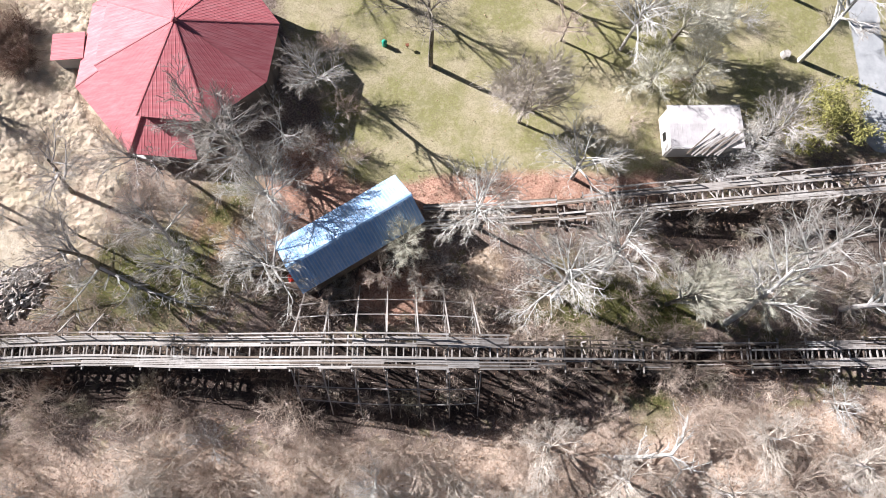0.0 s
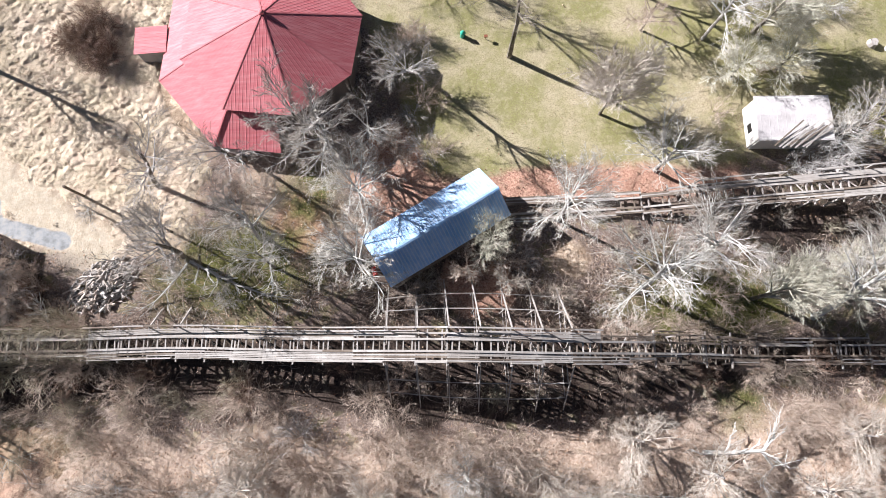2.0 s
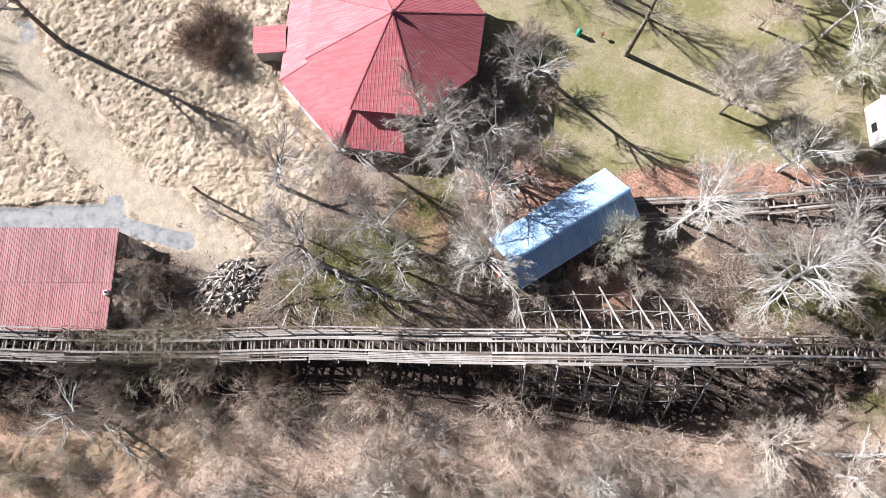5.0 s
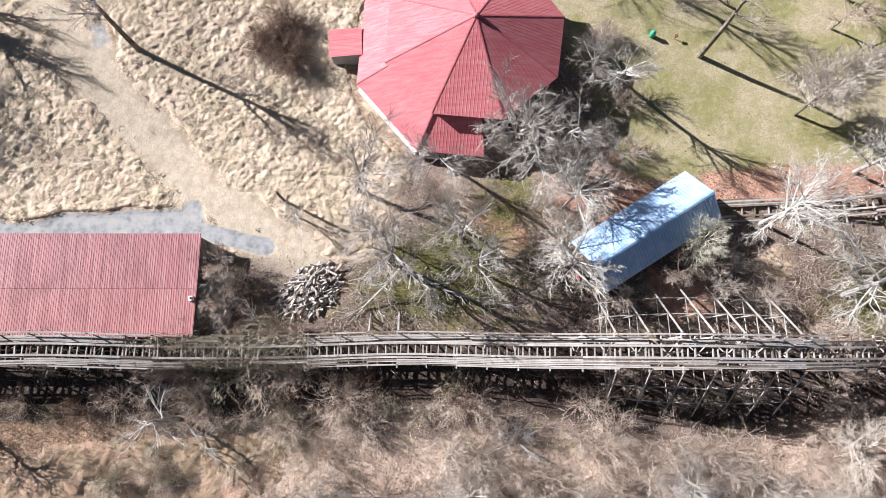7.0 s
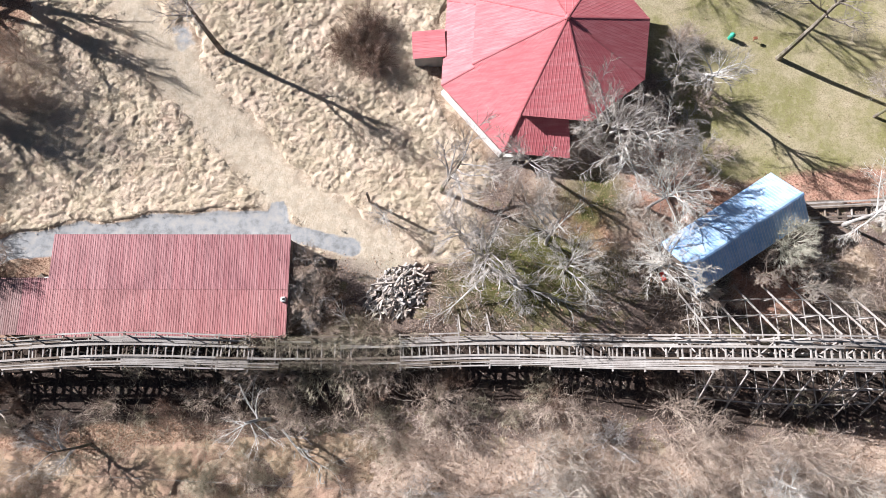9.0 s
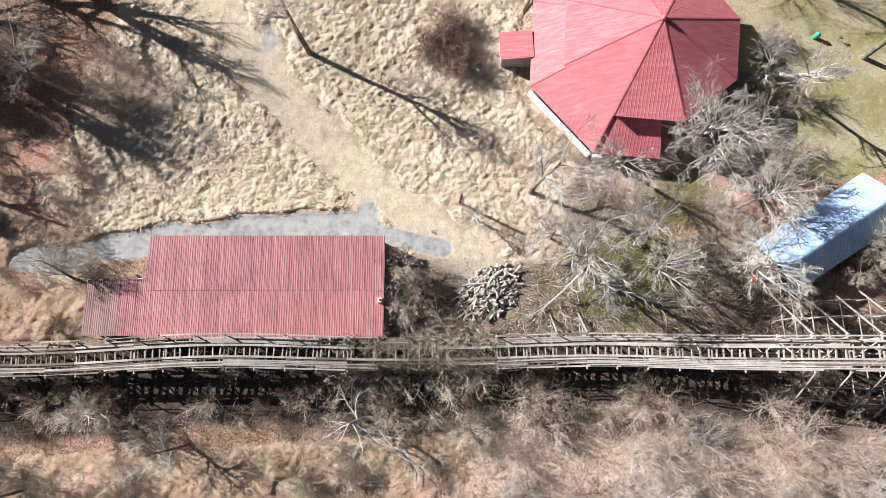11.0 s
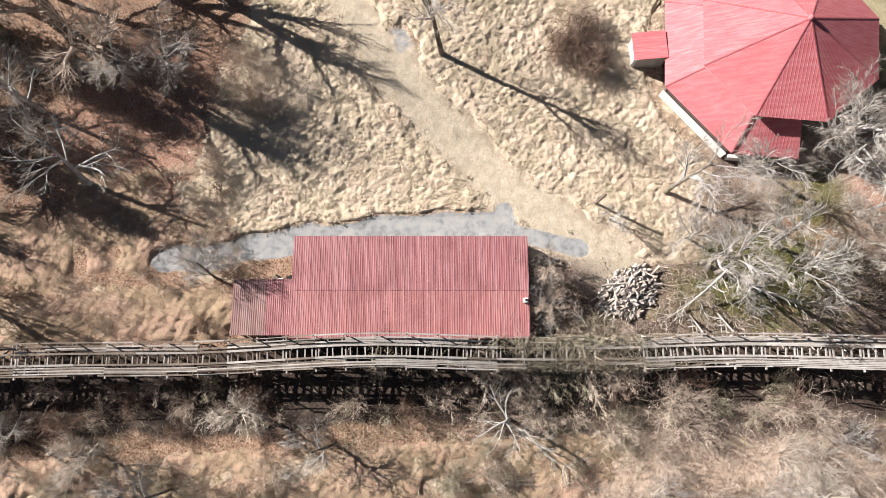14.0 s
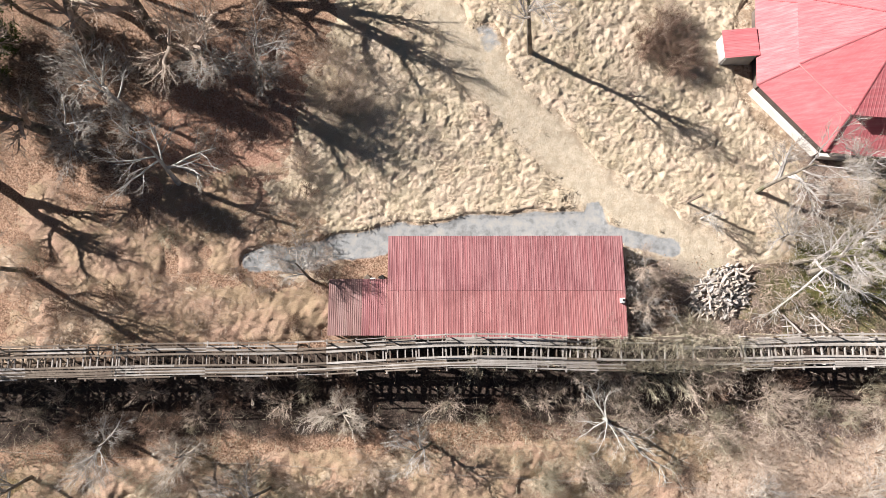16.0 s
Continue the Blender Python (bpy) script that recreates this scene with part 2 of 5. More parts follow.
    clump = m.cells(1.05, 0.7)
    # gaps between clumps coloured darker, for bare soil and tussock shade
    straw = m.mix(m.ramp(clump, [(0.42, 0.0), (0.72, 0.75)]), straw, (0.23, 0.165, 0.115))
    zone("dry", straw, 0.4)
    zone("path", m.ramp(m.noise(1.4, 6, 0.7), [(0.35, (0.44, 0.38, 0.285)), (0.65, (0.60, 0.54, 0.435))]), 0.95, 0.7)
    zone("slab", m.ramp(m.noise(1.1, 5, 0.6), [(0.3, (0.20, 0.205, 0.205)), (0.5, (0.32, 0.33, 0.335)), (0.7, (0.40, 0.385, 0.36))]), 0.25)
    zone("road", m.ramp(mid, [(0.3, (0.33, 0.34, 0.35)), (0.7, (0.46, 0.465, 0.47))]), 0.3)
    hump = m.math("MULTIPLY", m.math("MULTIPLY", m.math("SUBTRACT", 1.0, clump), 2.4), m.math("MULTIPLY", m.math("MULTIPLY", m.attr("dry"), m.math("SUBTRACT", 1.0, m.attr("slab"), True)), m.math("SUBTRACT", 1.0, m.attr("path"))))
    m.bump(m.math("MULTIPLY", m.math("ADD", m.math("ADD", m.math("MULTIPLY", fine, m.math("SUBTRACT", 1.0, m.math("MULTIPLY", m.attr("slab"), 0.9), True)), hump), m.math("MULTIPLY", mid, 0.6)), m.math("SUBTRACT", 1.0, m.math("MULTIPLY", m.attr("lawn"), 0.75))), 0.5, 0.14)
    return m.done(c)


GROUND = ground_mat()


# ---- mesh helpers ----
def part(name, data, material, parent=None, label=""):
    """One mesh object from a bmesh or a (verts, faces) pair."""
    if isinstance(data, bpy.types.Mesh):
        me = data
    else:
        me = bpy.data.meshes.new(name)
        if isinstance(data, bmesh.types.BMesh):
            data.to_mesh(me)
            data.free()
        else:
            me.from_pydata(data[0], [], data[1])
        me.materials.append(material)
    ob = new(name, me)
    if parent:
        ob.parent = parent
    return tagged(ob, label) if label else ob


def thing(name, label, category, at=(0, 0, 0), turn=0.0, group="", kind=""):
    ob = new(name)
    ob.matrix_world = pose(*at, 0, 0, turn)
    return tagged(ob, label, category, group, kind)


def beam_mesh(name, material, bow=0.0):
    """A unit board along x, edges a little rounded off, centred on its length."""
    bm = bmesh.new()
    bmesh.ops.create_cube(bm, size=1.0)
    if bow:
        bmesh.ops.subdivide_edges(bm, edges=[e for e in bm.edges if abs(e.verts[0].co.x - e.verts[1].co.x) > 0.5], cuts=1)
        for v in bm.verts:
            if abs(v.co.x) < 0.1:
                v.co.z += bow
                v.co.y += bow * 0.4
    me = bpy.data.meshes.new(name)
    bm.to_mesh(me)
    bm.free()
    me.materials.append(material)
    return me


BEAMS = {m.name: [beam_mesh("board", m, b) for b in (0.0, 0.12, -0.1)] for m in (WOOD_PALE, WOOD_DARK, RUST, CABLE, DARK, WHITE_METAL, WALL_WHITE, ROOF_RED, ROOF_HIP, ROOF_PINK, WALL_GREY, WALL_DARK, ROOF_ROSE)}


def beam(name, p0, p1, width, thick, material, parent, side=None, label="", straight=False):
    """A board from p0 to p1 in the parent's space; its width lies along side."""
    p0, p1 = Vector(p0), Vector(p1)
    x = (p1 - p0)
    length = x.length
    x.normalize()
    side = Vector(side) if side else Vector((0, 0, 1)).cross(x)
    if side.length < 1e-3:
        side = Vector((1, 0, 0))
    y = (side - x * side.dot(x)).normalized()
    z = x.cross(y)
    m = Matrix((x, y, z)).transposed().to_4x4()
    m.translation = (p0 + p1) / 2
    pick = 0 if straight else int(abs(p0.x * 7.3 + p0.y * 3.1 + p0.z * 5.7)) % 3
    ob = part(name, BEAMS[material.name][pick], material, parent, label)
    ob.matrix_basis = m @ Matrix.Diagonal((length, width, thick, 1))
    return ob


def smooth(a, b, v):
    t = np.clip((v - a) / (b - a), 0, 1)
    return t * t * (3 - 2 * t)


# ---- ground ----
def lie(x, y):
    """Height of the ground."""
    x, y = np.asarray(x, float), np.asarray(y, float)
    g = -0.6 + 1.3 * smooth(22, 40, y) * smooth(45, 65, -x)
    g = g - 1.0 * np.exp(-(((y + 1) / 9) ** 2)) * smooth(-10, 6, x)
    return g + 0.25 * np.sin(x * 0.11 + 1) * np.sin(y * 0.13)


def lie1(x, y):
    return float(lie(x, y))


RNG = np.random.default_rng(7)
LATTICE = RNG.random((256, 256))


def lump(x, y, size):
    """Smooth lattice noise in 0..1."""
    u, v = x / size, y / size
    i, j = np.floor(u).astype(int), np.floor(v).astype(int)
    a, b = u - i, v - j
    a, b = a * a * (3 - 2 * a), b * b * (3 - 2 * b)
    g = lambda p, q: LATTICE[p % 256, q % 256]
    return (g(i, j) * (1 - a) + g(i + 1, j) * a) * (1 - b) + (g(i, j + 1) * (1 - a) + g(i + 1, j + 1) * a) * b


def near_line(x, y, pts):
    """Distance to a bent line."""
    best = np.full(np.shape(x), 1e9)
    for (ax, ay), (bx, by) in zip(pts, pts[1:]):
        dx, dy = bx - ax, by - ay
        t = np.clip(((x - ax) * dx + (y - ay) * dy) / (dx * dx + dy * dy), 0, 1)
        best = np.minimum(best, np.hypot(x - ax - t * dx, y - ay - t * dy))
    return best


TRAIL = [(-77, 50), (-74, 44), (-70.6, 38), (-65.9, 31), (-61.8, 25.7), (-57.3, 20.6), (-51.5, 16.6), (-46.5, 13.5)]
APRON = [(-94, 14.6), (-87, 15.2), (-79.5, 16.6), (-71, 16.9), (-58, 16.9)]
APRON_END = [(-57.6, 18.6), (-57.0, 16.2), (-49.8, 14.0)]
ROAD = [(52, 60), (51.5, 41), (51, 32), (50, 23)]


def zones(x, y):
    w = {}
    w["lawn"] = smooth(18.6, 21.2, y + 1.6 * (lump(x, y, 6) - 0.5)) * smooth(-17, -12, x + 0.35 * (y - 30)) * (1 - 0.6 * smooth(20, 27, x) * smooth(29, 24, y))
    w["dry"] = smooth(-32, -39, x + 0.25 * (20 - y)) * smooth(12.5, 15.5, y + 0.1 * (x + 60)) * smooth(-99, -86, x - 0.4 * (y - 20))
    w["dry"] = np.maximum(w["dry"], 0.95 * smooth(-56, -62, x) * smooth(-4.0, -6.5, y) * lump(x, y, 7))
    w["dry"] = np.maximum(w["dry"], 0.62 * smooth(-80, -88, x) * smooth(3, 6, y) * smooth(24, 18, y) * smooth(0.3, 0.7, lump(x, y, 5)))
    w["dry"] = np.maximum(w["dry"], 0.8 * smooth(3.2, 1.2, np.hypot(x - 3.6, y - 10.0)))
    # painted shade on the floor of the far wood
    w["shade_soil"] = (0.12 + 0.4 * lump(x, y, 4.0)) * smooth(-88, -98, x - 0.5 * (y - 24)) * smooth(20, 27, y)
    # dark band laid where the track and its shadow fall
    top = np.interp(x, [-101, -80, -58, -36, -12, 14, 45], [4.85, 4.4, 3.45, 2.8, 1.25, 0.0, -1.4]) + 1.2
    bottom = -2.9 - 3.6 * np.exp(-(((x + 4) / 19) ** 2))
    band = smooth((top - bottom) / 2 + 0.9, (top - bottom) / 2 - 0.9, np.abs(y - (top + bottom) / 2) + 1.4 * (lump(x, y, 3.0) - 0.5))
    w["shade_soil"] = np.maximum(w["shade_soil"], band * (0.85 + 0.35 * lump(x, y, 4.0)))
    # soil likewise painted dark under the trees by shed and back track
    w["shade_soil"] = np.maximum(w["shade_soil"], 0.62 * smooth(-24, -18, x) * smooth(2, -4, x) * smooth(3, 5, y) * smooth(14, 9, y))
    w["shade_soil"] = np.maximum(w["shade_soil"], 0.7 * smooth(20, 26, x) * smooth(6, 9, y) * smooth(18, 15, y))
    w["shade_soil"] = np.maximum(w["shade_soil"], 0.7 * smooth(4.5, 2.5, np.hypot((x + 53.3) * 1.4, y - 8.5)))
    w["path"] = smooth(4.4, 0.9, near_line(x, y, TRAIL) + 1.5 * (lump(x, y, 4.0) - 0.5)) * 0.95
    w["slab"] = np.maximum(smooth(1.9, 0.8, near_line(x, y, APRON) + 1.3 * (lump(x, y, 2.3) - 0.5)), smooth(1.35, 0.5, near_line(x, y, APRON_END)))
    w["road"] = smooth(2.2, 1.5, near_line(x, y, ROAD))
    w["tan"] = smooth(-50, -72, x) * 0.85 * (1 - 0.6 * smooth(3.0, 1.0, np.abs(y + 0.5)))
    w["pale"] = smooth(-4.0, -7.5, y + 2.2 * np.exp(-(((x + 4) / 19) ** 2)) + 2.5 * (lump(x, y, 7) - 0.5)) * smooth(-66, -50, x) * (0.55 + 0.5 * lump(x + 5, y, 8))
    w["pale"] = np.maximum(w["pale"], 0.62 * smooth(11, 6, np.hypot((x + 22) * 0.8, (y - 19) * 1.2)))
    w["rust"] = smooth(3.2, 1.4, np.abs(y - 18.6)) * smooth(-9, -5, x) * smooth(26, 20, x)
    w["rust"] = np.maximum(w["rust"], 0.72 * smooth(9, 4, np.hypot(x + 14, y - 20)))
    w["rust"] = np.maximum(w["rust"], 0.9 * smooth(4.5, 1.5, np.hypot(x + 25.2, (y - 15.0) * 0.9) + 1.6 * (lump(x, y, 1.5) - 0.5)))
    w["rust"] = np.maximum(w["rust"], 0.62 * smooth(17, 8, np.hypot(x + 95, y - 28)))
    w["rust"] = np.maximum(w["rust"], 0.62 * smooth(5, 2, np.hypot((x + 6) * 0.7, y - 7.2) + 1.8 * (lump(x, y, 1.6) - 0.5)))
    torn = 0.25 + 0.8 * lump(x, y, 2.3) + 0.5 * lump(x + 31, y, 0.9)
    w["mossy"] = 1.05 * torn * np.maximum(smooth(10, 2, np.hypot((x + 31) * 0.7, (y - 10.5) * 1.15)), smooth(10, 3, np.hypot((x - 18) * 0.7, (y - 5) * 1.6)))
    w["mossy"] = np.maximum(w["mossy"], 0.75 * torn * smooth(4.5, 0.8, np.hypot((x - 19.8) * 0.8, (y + 6.2) * 1.2)))
    w["mossy"] = np.maximum(w["mossy"], 0.8 * torn * smooth(6, 1, np.hypot(x + 24, y - 18)))
    w["mossy"] = np.maximum(w["mossy"], 0.7 * torn * smooth(-70, -80, x) * smooth(-4, -7, y) * lump(x, y, 6.0))
    w["slab"] = np.maximum(w["slab"], 0.62 * smooth(2.6, 0.3, np.hypot(x + 67.8, (y - 37.8) * 0.7) + 1.5 * (lump(x, y, 1.4) - 0.5)))
    return w


def build_ground():
    xs = np.arange(-135, 75.01, 0.48)
    ys = np.arange(-36, 56.01, 0.48)
    far = [120.0, 250.0, 600.0, 3000.0]
    xs = np.r_[[-30 - f for f in far[::-1]], xs, [-30 + f for f in far]]
    ys = np.r_[[10 - f for f in far[::-1]], ys, [10 + f for f in far]]
    X, Y = np.meshgrid(xs, ys, indexing="ij")
    Z = lie(np.clip(X, -135, 75), np.clip(Y, -36, 56))
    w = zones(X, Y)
    calm = (1 - w["path"]) * (1 - w["slab"]) * (1 - w["road"]) * (1 - 0.9 * w["lawn"])
    tuss = np.abs(lump(X, Y, 1.1) - 0.5) * 0.75 + np.abs(lump(X + 40, Y + 9, 1.9) - 0.5) * 0.6
    Z = Z + calm * (0.12 * (lump(X, Y, 2.6) - 0.5) + w["dry"] * tuss * 0.3 + (1 - w["dry"]) * 0.22 * (lump(X, Y, 0.8) - 0.5))
    nx, ny = X.shape
    verts = np.stack([X, Y, Z], -1).reshape(-1, 3)
    idx = np.arange(nx * ny).reshape(nx, ny)
    faces = np.stack([idx[:-1, :-1], idx[1:, :-1], idx[1:, 1:], idx[:-1, 1:]], -1).reshape(-1, 4)
    me = bpy.data.meshes.new("ground")
    me.from_pydata(verts.tolist(), [], faces.tolist())
    me.polygons.foreach_set("use_smooth", np.ones(len(faces), bool))
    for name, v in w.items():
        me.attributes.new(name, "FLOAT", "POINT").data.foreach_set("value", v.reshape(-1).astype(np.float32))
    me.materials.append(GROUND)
    tagged(new("ground", me), "uneven ground with dead leaves, dry tussock grass, lawn and bare track", "ground", kind="structure")


build_ground()


# ---- trees ----
def tubes(segs, sides):
    """Verts and faces of tapering prisms; segs: rows of x0 y0 z0 r0 x1 y1 z1 r1."""
    s = np.asarray(segs, float)
    a, b = s[:, 0:3], s[:, 4:7]
    d = b - a
    d /= np.maximum(np.linalg.norm(d, axis=1, keepdims=True), 1e-6)
    ref = np.where(np.abs(d[:, 2:3]) > 0.9, [[1.0, 0, 0]], [[0, 0, 1.0]])
    u = np.cross(d, ref)
    u /= np.linalg.norm(u, axis=1, keepdims=True)
    v = np.cross(d, u)
    ang = np.arange(sides) * 2 * np.pi / sides
    ring = np.cos(ang)[None, :, None] * u[:, None] + np.sin(ang)[None, :, None] * v[:, None]
    va = a[:, None] + ring * s[:, 3][:, None, None]
    vb = b[:, None] + ring * s[:, 7][:, None, None]
    verts = np.concatenate([va, vb], 1).reshape(-1, 3)
    k = np.arange(sides)
    quad = np.stack([k, (k + 1) % sides, (k + 1) % sides + sides, k + sides], -1)
    faces = (quad[None] + (np.arange(len(s)) * 2 * sides)[:, None, None]).reshape(-1, 4)
    return verts.tolist(), faces.tolist()


def spikes(segs):
    """Verts and faces of three-sided points; same rows as tubes."""
    s = np.asarray(segs, float)
    a, b = s[:, 0:3], s[:, 4:7]
    d = b - a
    d /= np.maximum(np.linalg.norm(d, axis=1, keepdims=True), 1e-6)
    ref = np.where(np.abs(d[:, 2:3]) > 0.9, [[1.0, 0, 0]], [[0, 0, 1.0]])
    u = np.cross(d, ref)
    u /= np.linalg.norm(u, axis=1, keepdims=True)
    v = np.cross(d, u)
    ang = np.arange(3) * 2 * np.pi / 3
    ring = np.cos(ang)[None, :, None] * u[:, None] + np.sin(ang)[None, :, None] * v[:, None]
    verts = np.concatenate([a[:, None] + ring * s[:, 3][:, None, None], b[:, None]], 1).reshape(-1, 3)
    tri = np.array([[0, 1, 3], [1, 2, 3], [2, 0, 3]])
    faces = (tri[None] + (np.arange(len(s)) * 4)[:, None, None]).reshape(-1, 3)
    return verts.tolist(), faces.tolist()


def joined(*meshes):
    verts, faces = [], []
    for v, f in meshes:
        n = len(verts)
        verts += v
        faces += [[i + n for i in t] for t in f]
    return verts, faces


def grow(rng, start, way, length, radius, level, levels, kids, droop, out, taper=0.55, wander=0.28, ratio=0.62, spread=0.9, limb=0.6, low=0.35):
    """A limb as a bent line of prisms, with its side limbs."""
    steps = 4 if level <= 1 else (3 if level == 2 else (2 if level == 3 else 1))
    p, d = np.array(start, float), np.array(way, float)
    pts = [(p.copy(), radius)]
    for i in range(steps):
        d = d + rng.normal(0, wander, 3) * (0.6 if level == 0 else 1.0)
        d[2] += droop[min(level, len(droop) - 1)]
        d /= np.linalg.norm(d)
        q = p + d * length / steps
        r1 = radius * (1 - (1 - taper) * (i + 1) / steps)
        out.append((level, (*p, pts[-1][1], *q, r1)))
        p = q
        pts.append((p.copy(), r1))
    if level >= levels:
        return
    n = kids[level]
    for k in range(n):
        f = (low if level == 0 else 0.2) + ((1 - low) if level == 0 else 0.8) * (k + rng.random()) / n
        f = min(f, 0.999)
        i = int(f * steps)
        g = f * steps - i
        base = pts[i][0] * (1 - g) + pts[i + 1][0] * g
        r = (pts[i][1] * (1 - g) + pts[i + 1][1] * g)
        axis = pts[i + 1][0] - pts[i][0]
        axis /= np.linalg.norm(axis)
        turn = rng.normal(0, 1, 3)
        turn -= axis * turn.dot(axis)
        turn /= np.linalg.norm(turn)
        s = spread * (0.75 + 0.5 * rng.random()) * (1.0 if level == 0 else 0.72)
        nd = axis * math.cos(s) + turn * math.sin(s)
        grow(rng, base, nd, length * (limb if level == 0 else ratio) * (1.15 - 0.5 * f) * (0.75 + 0.5 * rng.random()), max(r * (0.72 if level == 0 else 0.6), 0.012), level + 1, levels, kids, droop, out, 0.3, wander, ratio, spread)


STYLES = {
    "open": dict(kids=(9, 6, 6, 9), spread=0.85, droop=(0.05, 0.06, 0.02, 0.0), ratio=0.60, wander=0.26, limb=0.62, low=0.32),
    "full": dict(kids=(13, 6, 6, 8), spread=0.95, droop=(0.05, 0.06, 0.02, 0.0), ratio=0.55, wander=0.18, limb=0.64, low=0.30),
    "crown": dict(kids=(16, 7, 6, 8), spread=1.10, droop=(0.05, 0.03, 0.01, 0.0), ratio=0.54, wander=0.17, limb=0.62, low=0.50),
    "puff": dict(kids=(22, 10, 8, 9), spread=0.95, droop=(0.05, 0.09, 0.05, 0.03), ratio=0.56, wander=0.12, limb=0.58, low=0.22),
    "haze": dict(kids=(17, 9, 7, 8), spread=0.85, droop=(0.05, 0.09, 0.05, 0.03), ratio=0.56, wander=0.14, limb=0.60, low=0.25),
    "tall": dict(kids=(9, 6, 6, 6), spread=0.80, droop=(0.02, 0.05, 0.0, 0.0), ratio=0.58, wander=0.24, limb=0.42, low=0.62),
    "sparse": dict(kids=(8, 6, 6, 8), spread=0.85, droop=(0.03, 0.03, 0.0, 0.0), ratio=0.60, wander=0.34, limb=0.62, low=0.33),
    "gaunt": dict(kids=(6, 5, 4, 5), spread=1.0, droop=(0.03, 0.0, 0.0, 0.0), ratio=0.62, wander=0.42, limb=0.66, low=0.45),
    "high": dict(kids=(9, 6, 6, 8), spread=0.80, droop=(0.02, 0.04, 0.0, 0.0), ratio=0.60, wander=0.28, limb=0.50, low=0.50),
}


def tree_meshes(seed, height, style, lean=(0.0, 0.0), trunk_r=0.2, fine=0.030):
    rng = np.random.default_rng(seed)
    st = STYLES[style]
    out = []
    way = np.array([lean[0], lean[1], 1.0])
    grow(rng, (0, 0, -0.3), way / np.linalg.norm(way), height * 0.66, trunk_r, 0, 4, st["kids"], st["droop"], out, 0.35, st["wander"] * 0.35, st["ratio"], st["spread"], st["limb"], st["low"])
    trunk = [s for l, s in out if l == 0]
    thick = [s for l, s in out if l == 1]
    thin, points, outer = [], [], 0
    for l, s in out:
        if l >= 2:
            s = list(s)
            k = fine if l == 2 else fine * (0.78 if l == 3 else 0.60)
            s[3], s[7] = max(s[3], k), max(s[7], k * 0.6)
            outer = outer + 1 if l == 3 else 0
            if l == 4:
                s[3] = k
                points.append(s)
            elif outer == 2:
                points.append(s)
            else:
                thin.append(s)
            outer %= 2
    return tubes(trunk, 8), joined(tubes(thick, 5), tubes(thin, 3)), spikes(points)


TREE_KINDS = {}


def tree_kind(key, seed, height, style, lean, trunk_r, limb, trunk_mat, label, name="bare_tree"):
    t, c, w = tree_meshes(seed, height, style, lean, trunk_r * 1.25, (0.017 if style in ("haze", "puff") else 0.021) * min(1.0, height / 11.0))
    holder = new(name)
    tagged(holder, label, "tree", "bare trees")
    part("trunk", t, trunk_mat, holder)
    part("crown", c, limb, holder)
    part("outer_crown", w, TWIG_HAZE if key.startswith("white") else (TWIG_DIM if limb in (BARK_WHITE, BARK_GREY) else limb), holder)
    TREE_KINDS[key] = [holder, height, False]


def plant(key, x, y, height, turn=0.0, label="", wide=1.0):
    holder, h0, used = TREE_KINDS[key]
    k = height / h0
    m = pose(x, y, lie1(x, y), 0, 0, turn) @ Matrix.Diagonal((k * wide, k * wide, k, 1))
    if used:
        ob = copy_thing(holder, m)
    else:
        ob = holder
        ob.matrix_basis = m
        TREE_KINDS[key][2] = True
    if label:
        ob["label"] = label
    return ob


tree_kind("white_a", 11, 13.0, "full", (0.03, 0.02), 0.22, BARK_WHITE, BARK_GREY, "bare deciduous tree with dense pale grey branches in sunlight")
tree_kind("white_b", 12, 11.5, "full", (-0.05, 0.05), 0.19, BARK_WHITE, BARK_TRUNK, "bare tree with a wide crown of whitish branches")
tree_kind("white_tall", 13, 16.5, "crown", (0.02, 0.02), 0.26, BARK_WHITE, BARK_WHITE, "tall bare tree with a high spreading crown of whitish branches")
tree_kind("white_high", 14, 15.0, "crown", (-0.03, 0.03), 0.20, BARK_WHITE, BARK_GREY, "bare tree with a compact high crown of pale twigs")
tree_kind("open_a", 21, 13.0, "open", (0.08, 0.04), 0.22, BARK_WHITE, BARK_GREY, "tall bare tree with open pale branching above the ground")
tree_kind("open_b", 22, 12.0, "open", (-0.06, -0.03), 0.20, BARK_GREY, BARK_TRUNK, "bare grey tree with open crooked branching")
tree_kind("leaning", 31, 17.0, "sparse", (0.34, 0.34), 0.30, BARK_WHITE, BARK_WHITE, "tall leaning bare tree with whitish trunk and limbs")
tree_kind("lean_sw", 33, 15.0, "tall", (-0.20, -0.50), 0.22, BARK_WHITE, BARK_GREY, "bare pale tree leaning towards the pavilion roof")
tree_kind("tall_pale", 35, 18.0, "high", (0.08, 0.03), 0.28, BARK_WHITE, BARK_WHITE, "tall bare tree with a straight whitish trunk")
tree_kind("tall_dark", 37, 22.0, "tall", (-0.06, 0.0), 0.26, BARK_TRUNK, BARK_TRUNK, "tall bare tree with a slender dark trunk on the lawn")
tree_kind("field_tree", 36, 17.0, "high", (-0.08, 0.12), 0.29, BARK_GREY, BARK_TRUNK, "tall leaning bare tree with a dark trunk in dry grass")
tree_kind("sparse_a", 41, 12.0, "sparse", (0.10, -0.05), 0.17, BARK_WHITE, BARK_WHITE, "sparse bare tree with crooked white limbs")
tree_kind("sparse_s", 43, 8.0, "sparse", (0.10, -0.05), 0.15, BARK_WHITE, BARK_WHITE, "small crooked bare tree with white limbs in brush")
tree_kind("sparse_b", 42, 12.0, "sparse", (0.12, 0.02), 0.20, BARK_GREY, BARK_TRUNK, "sparse bare tree with a dark trunk in dry grass")
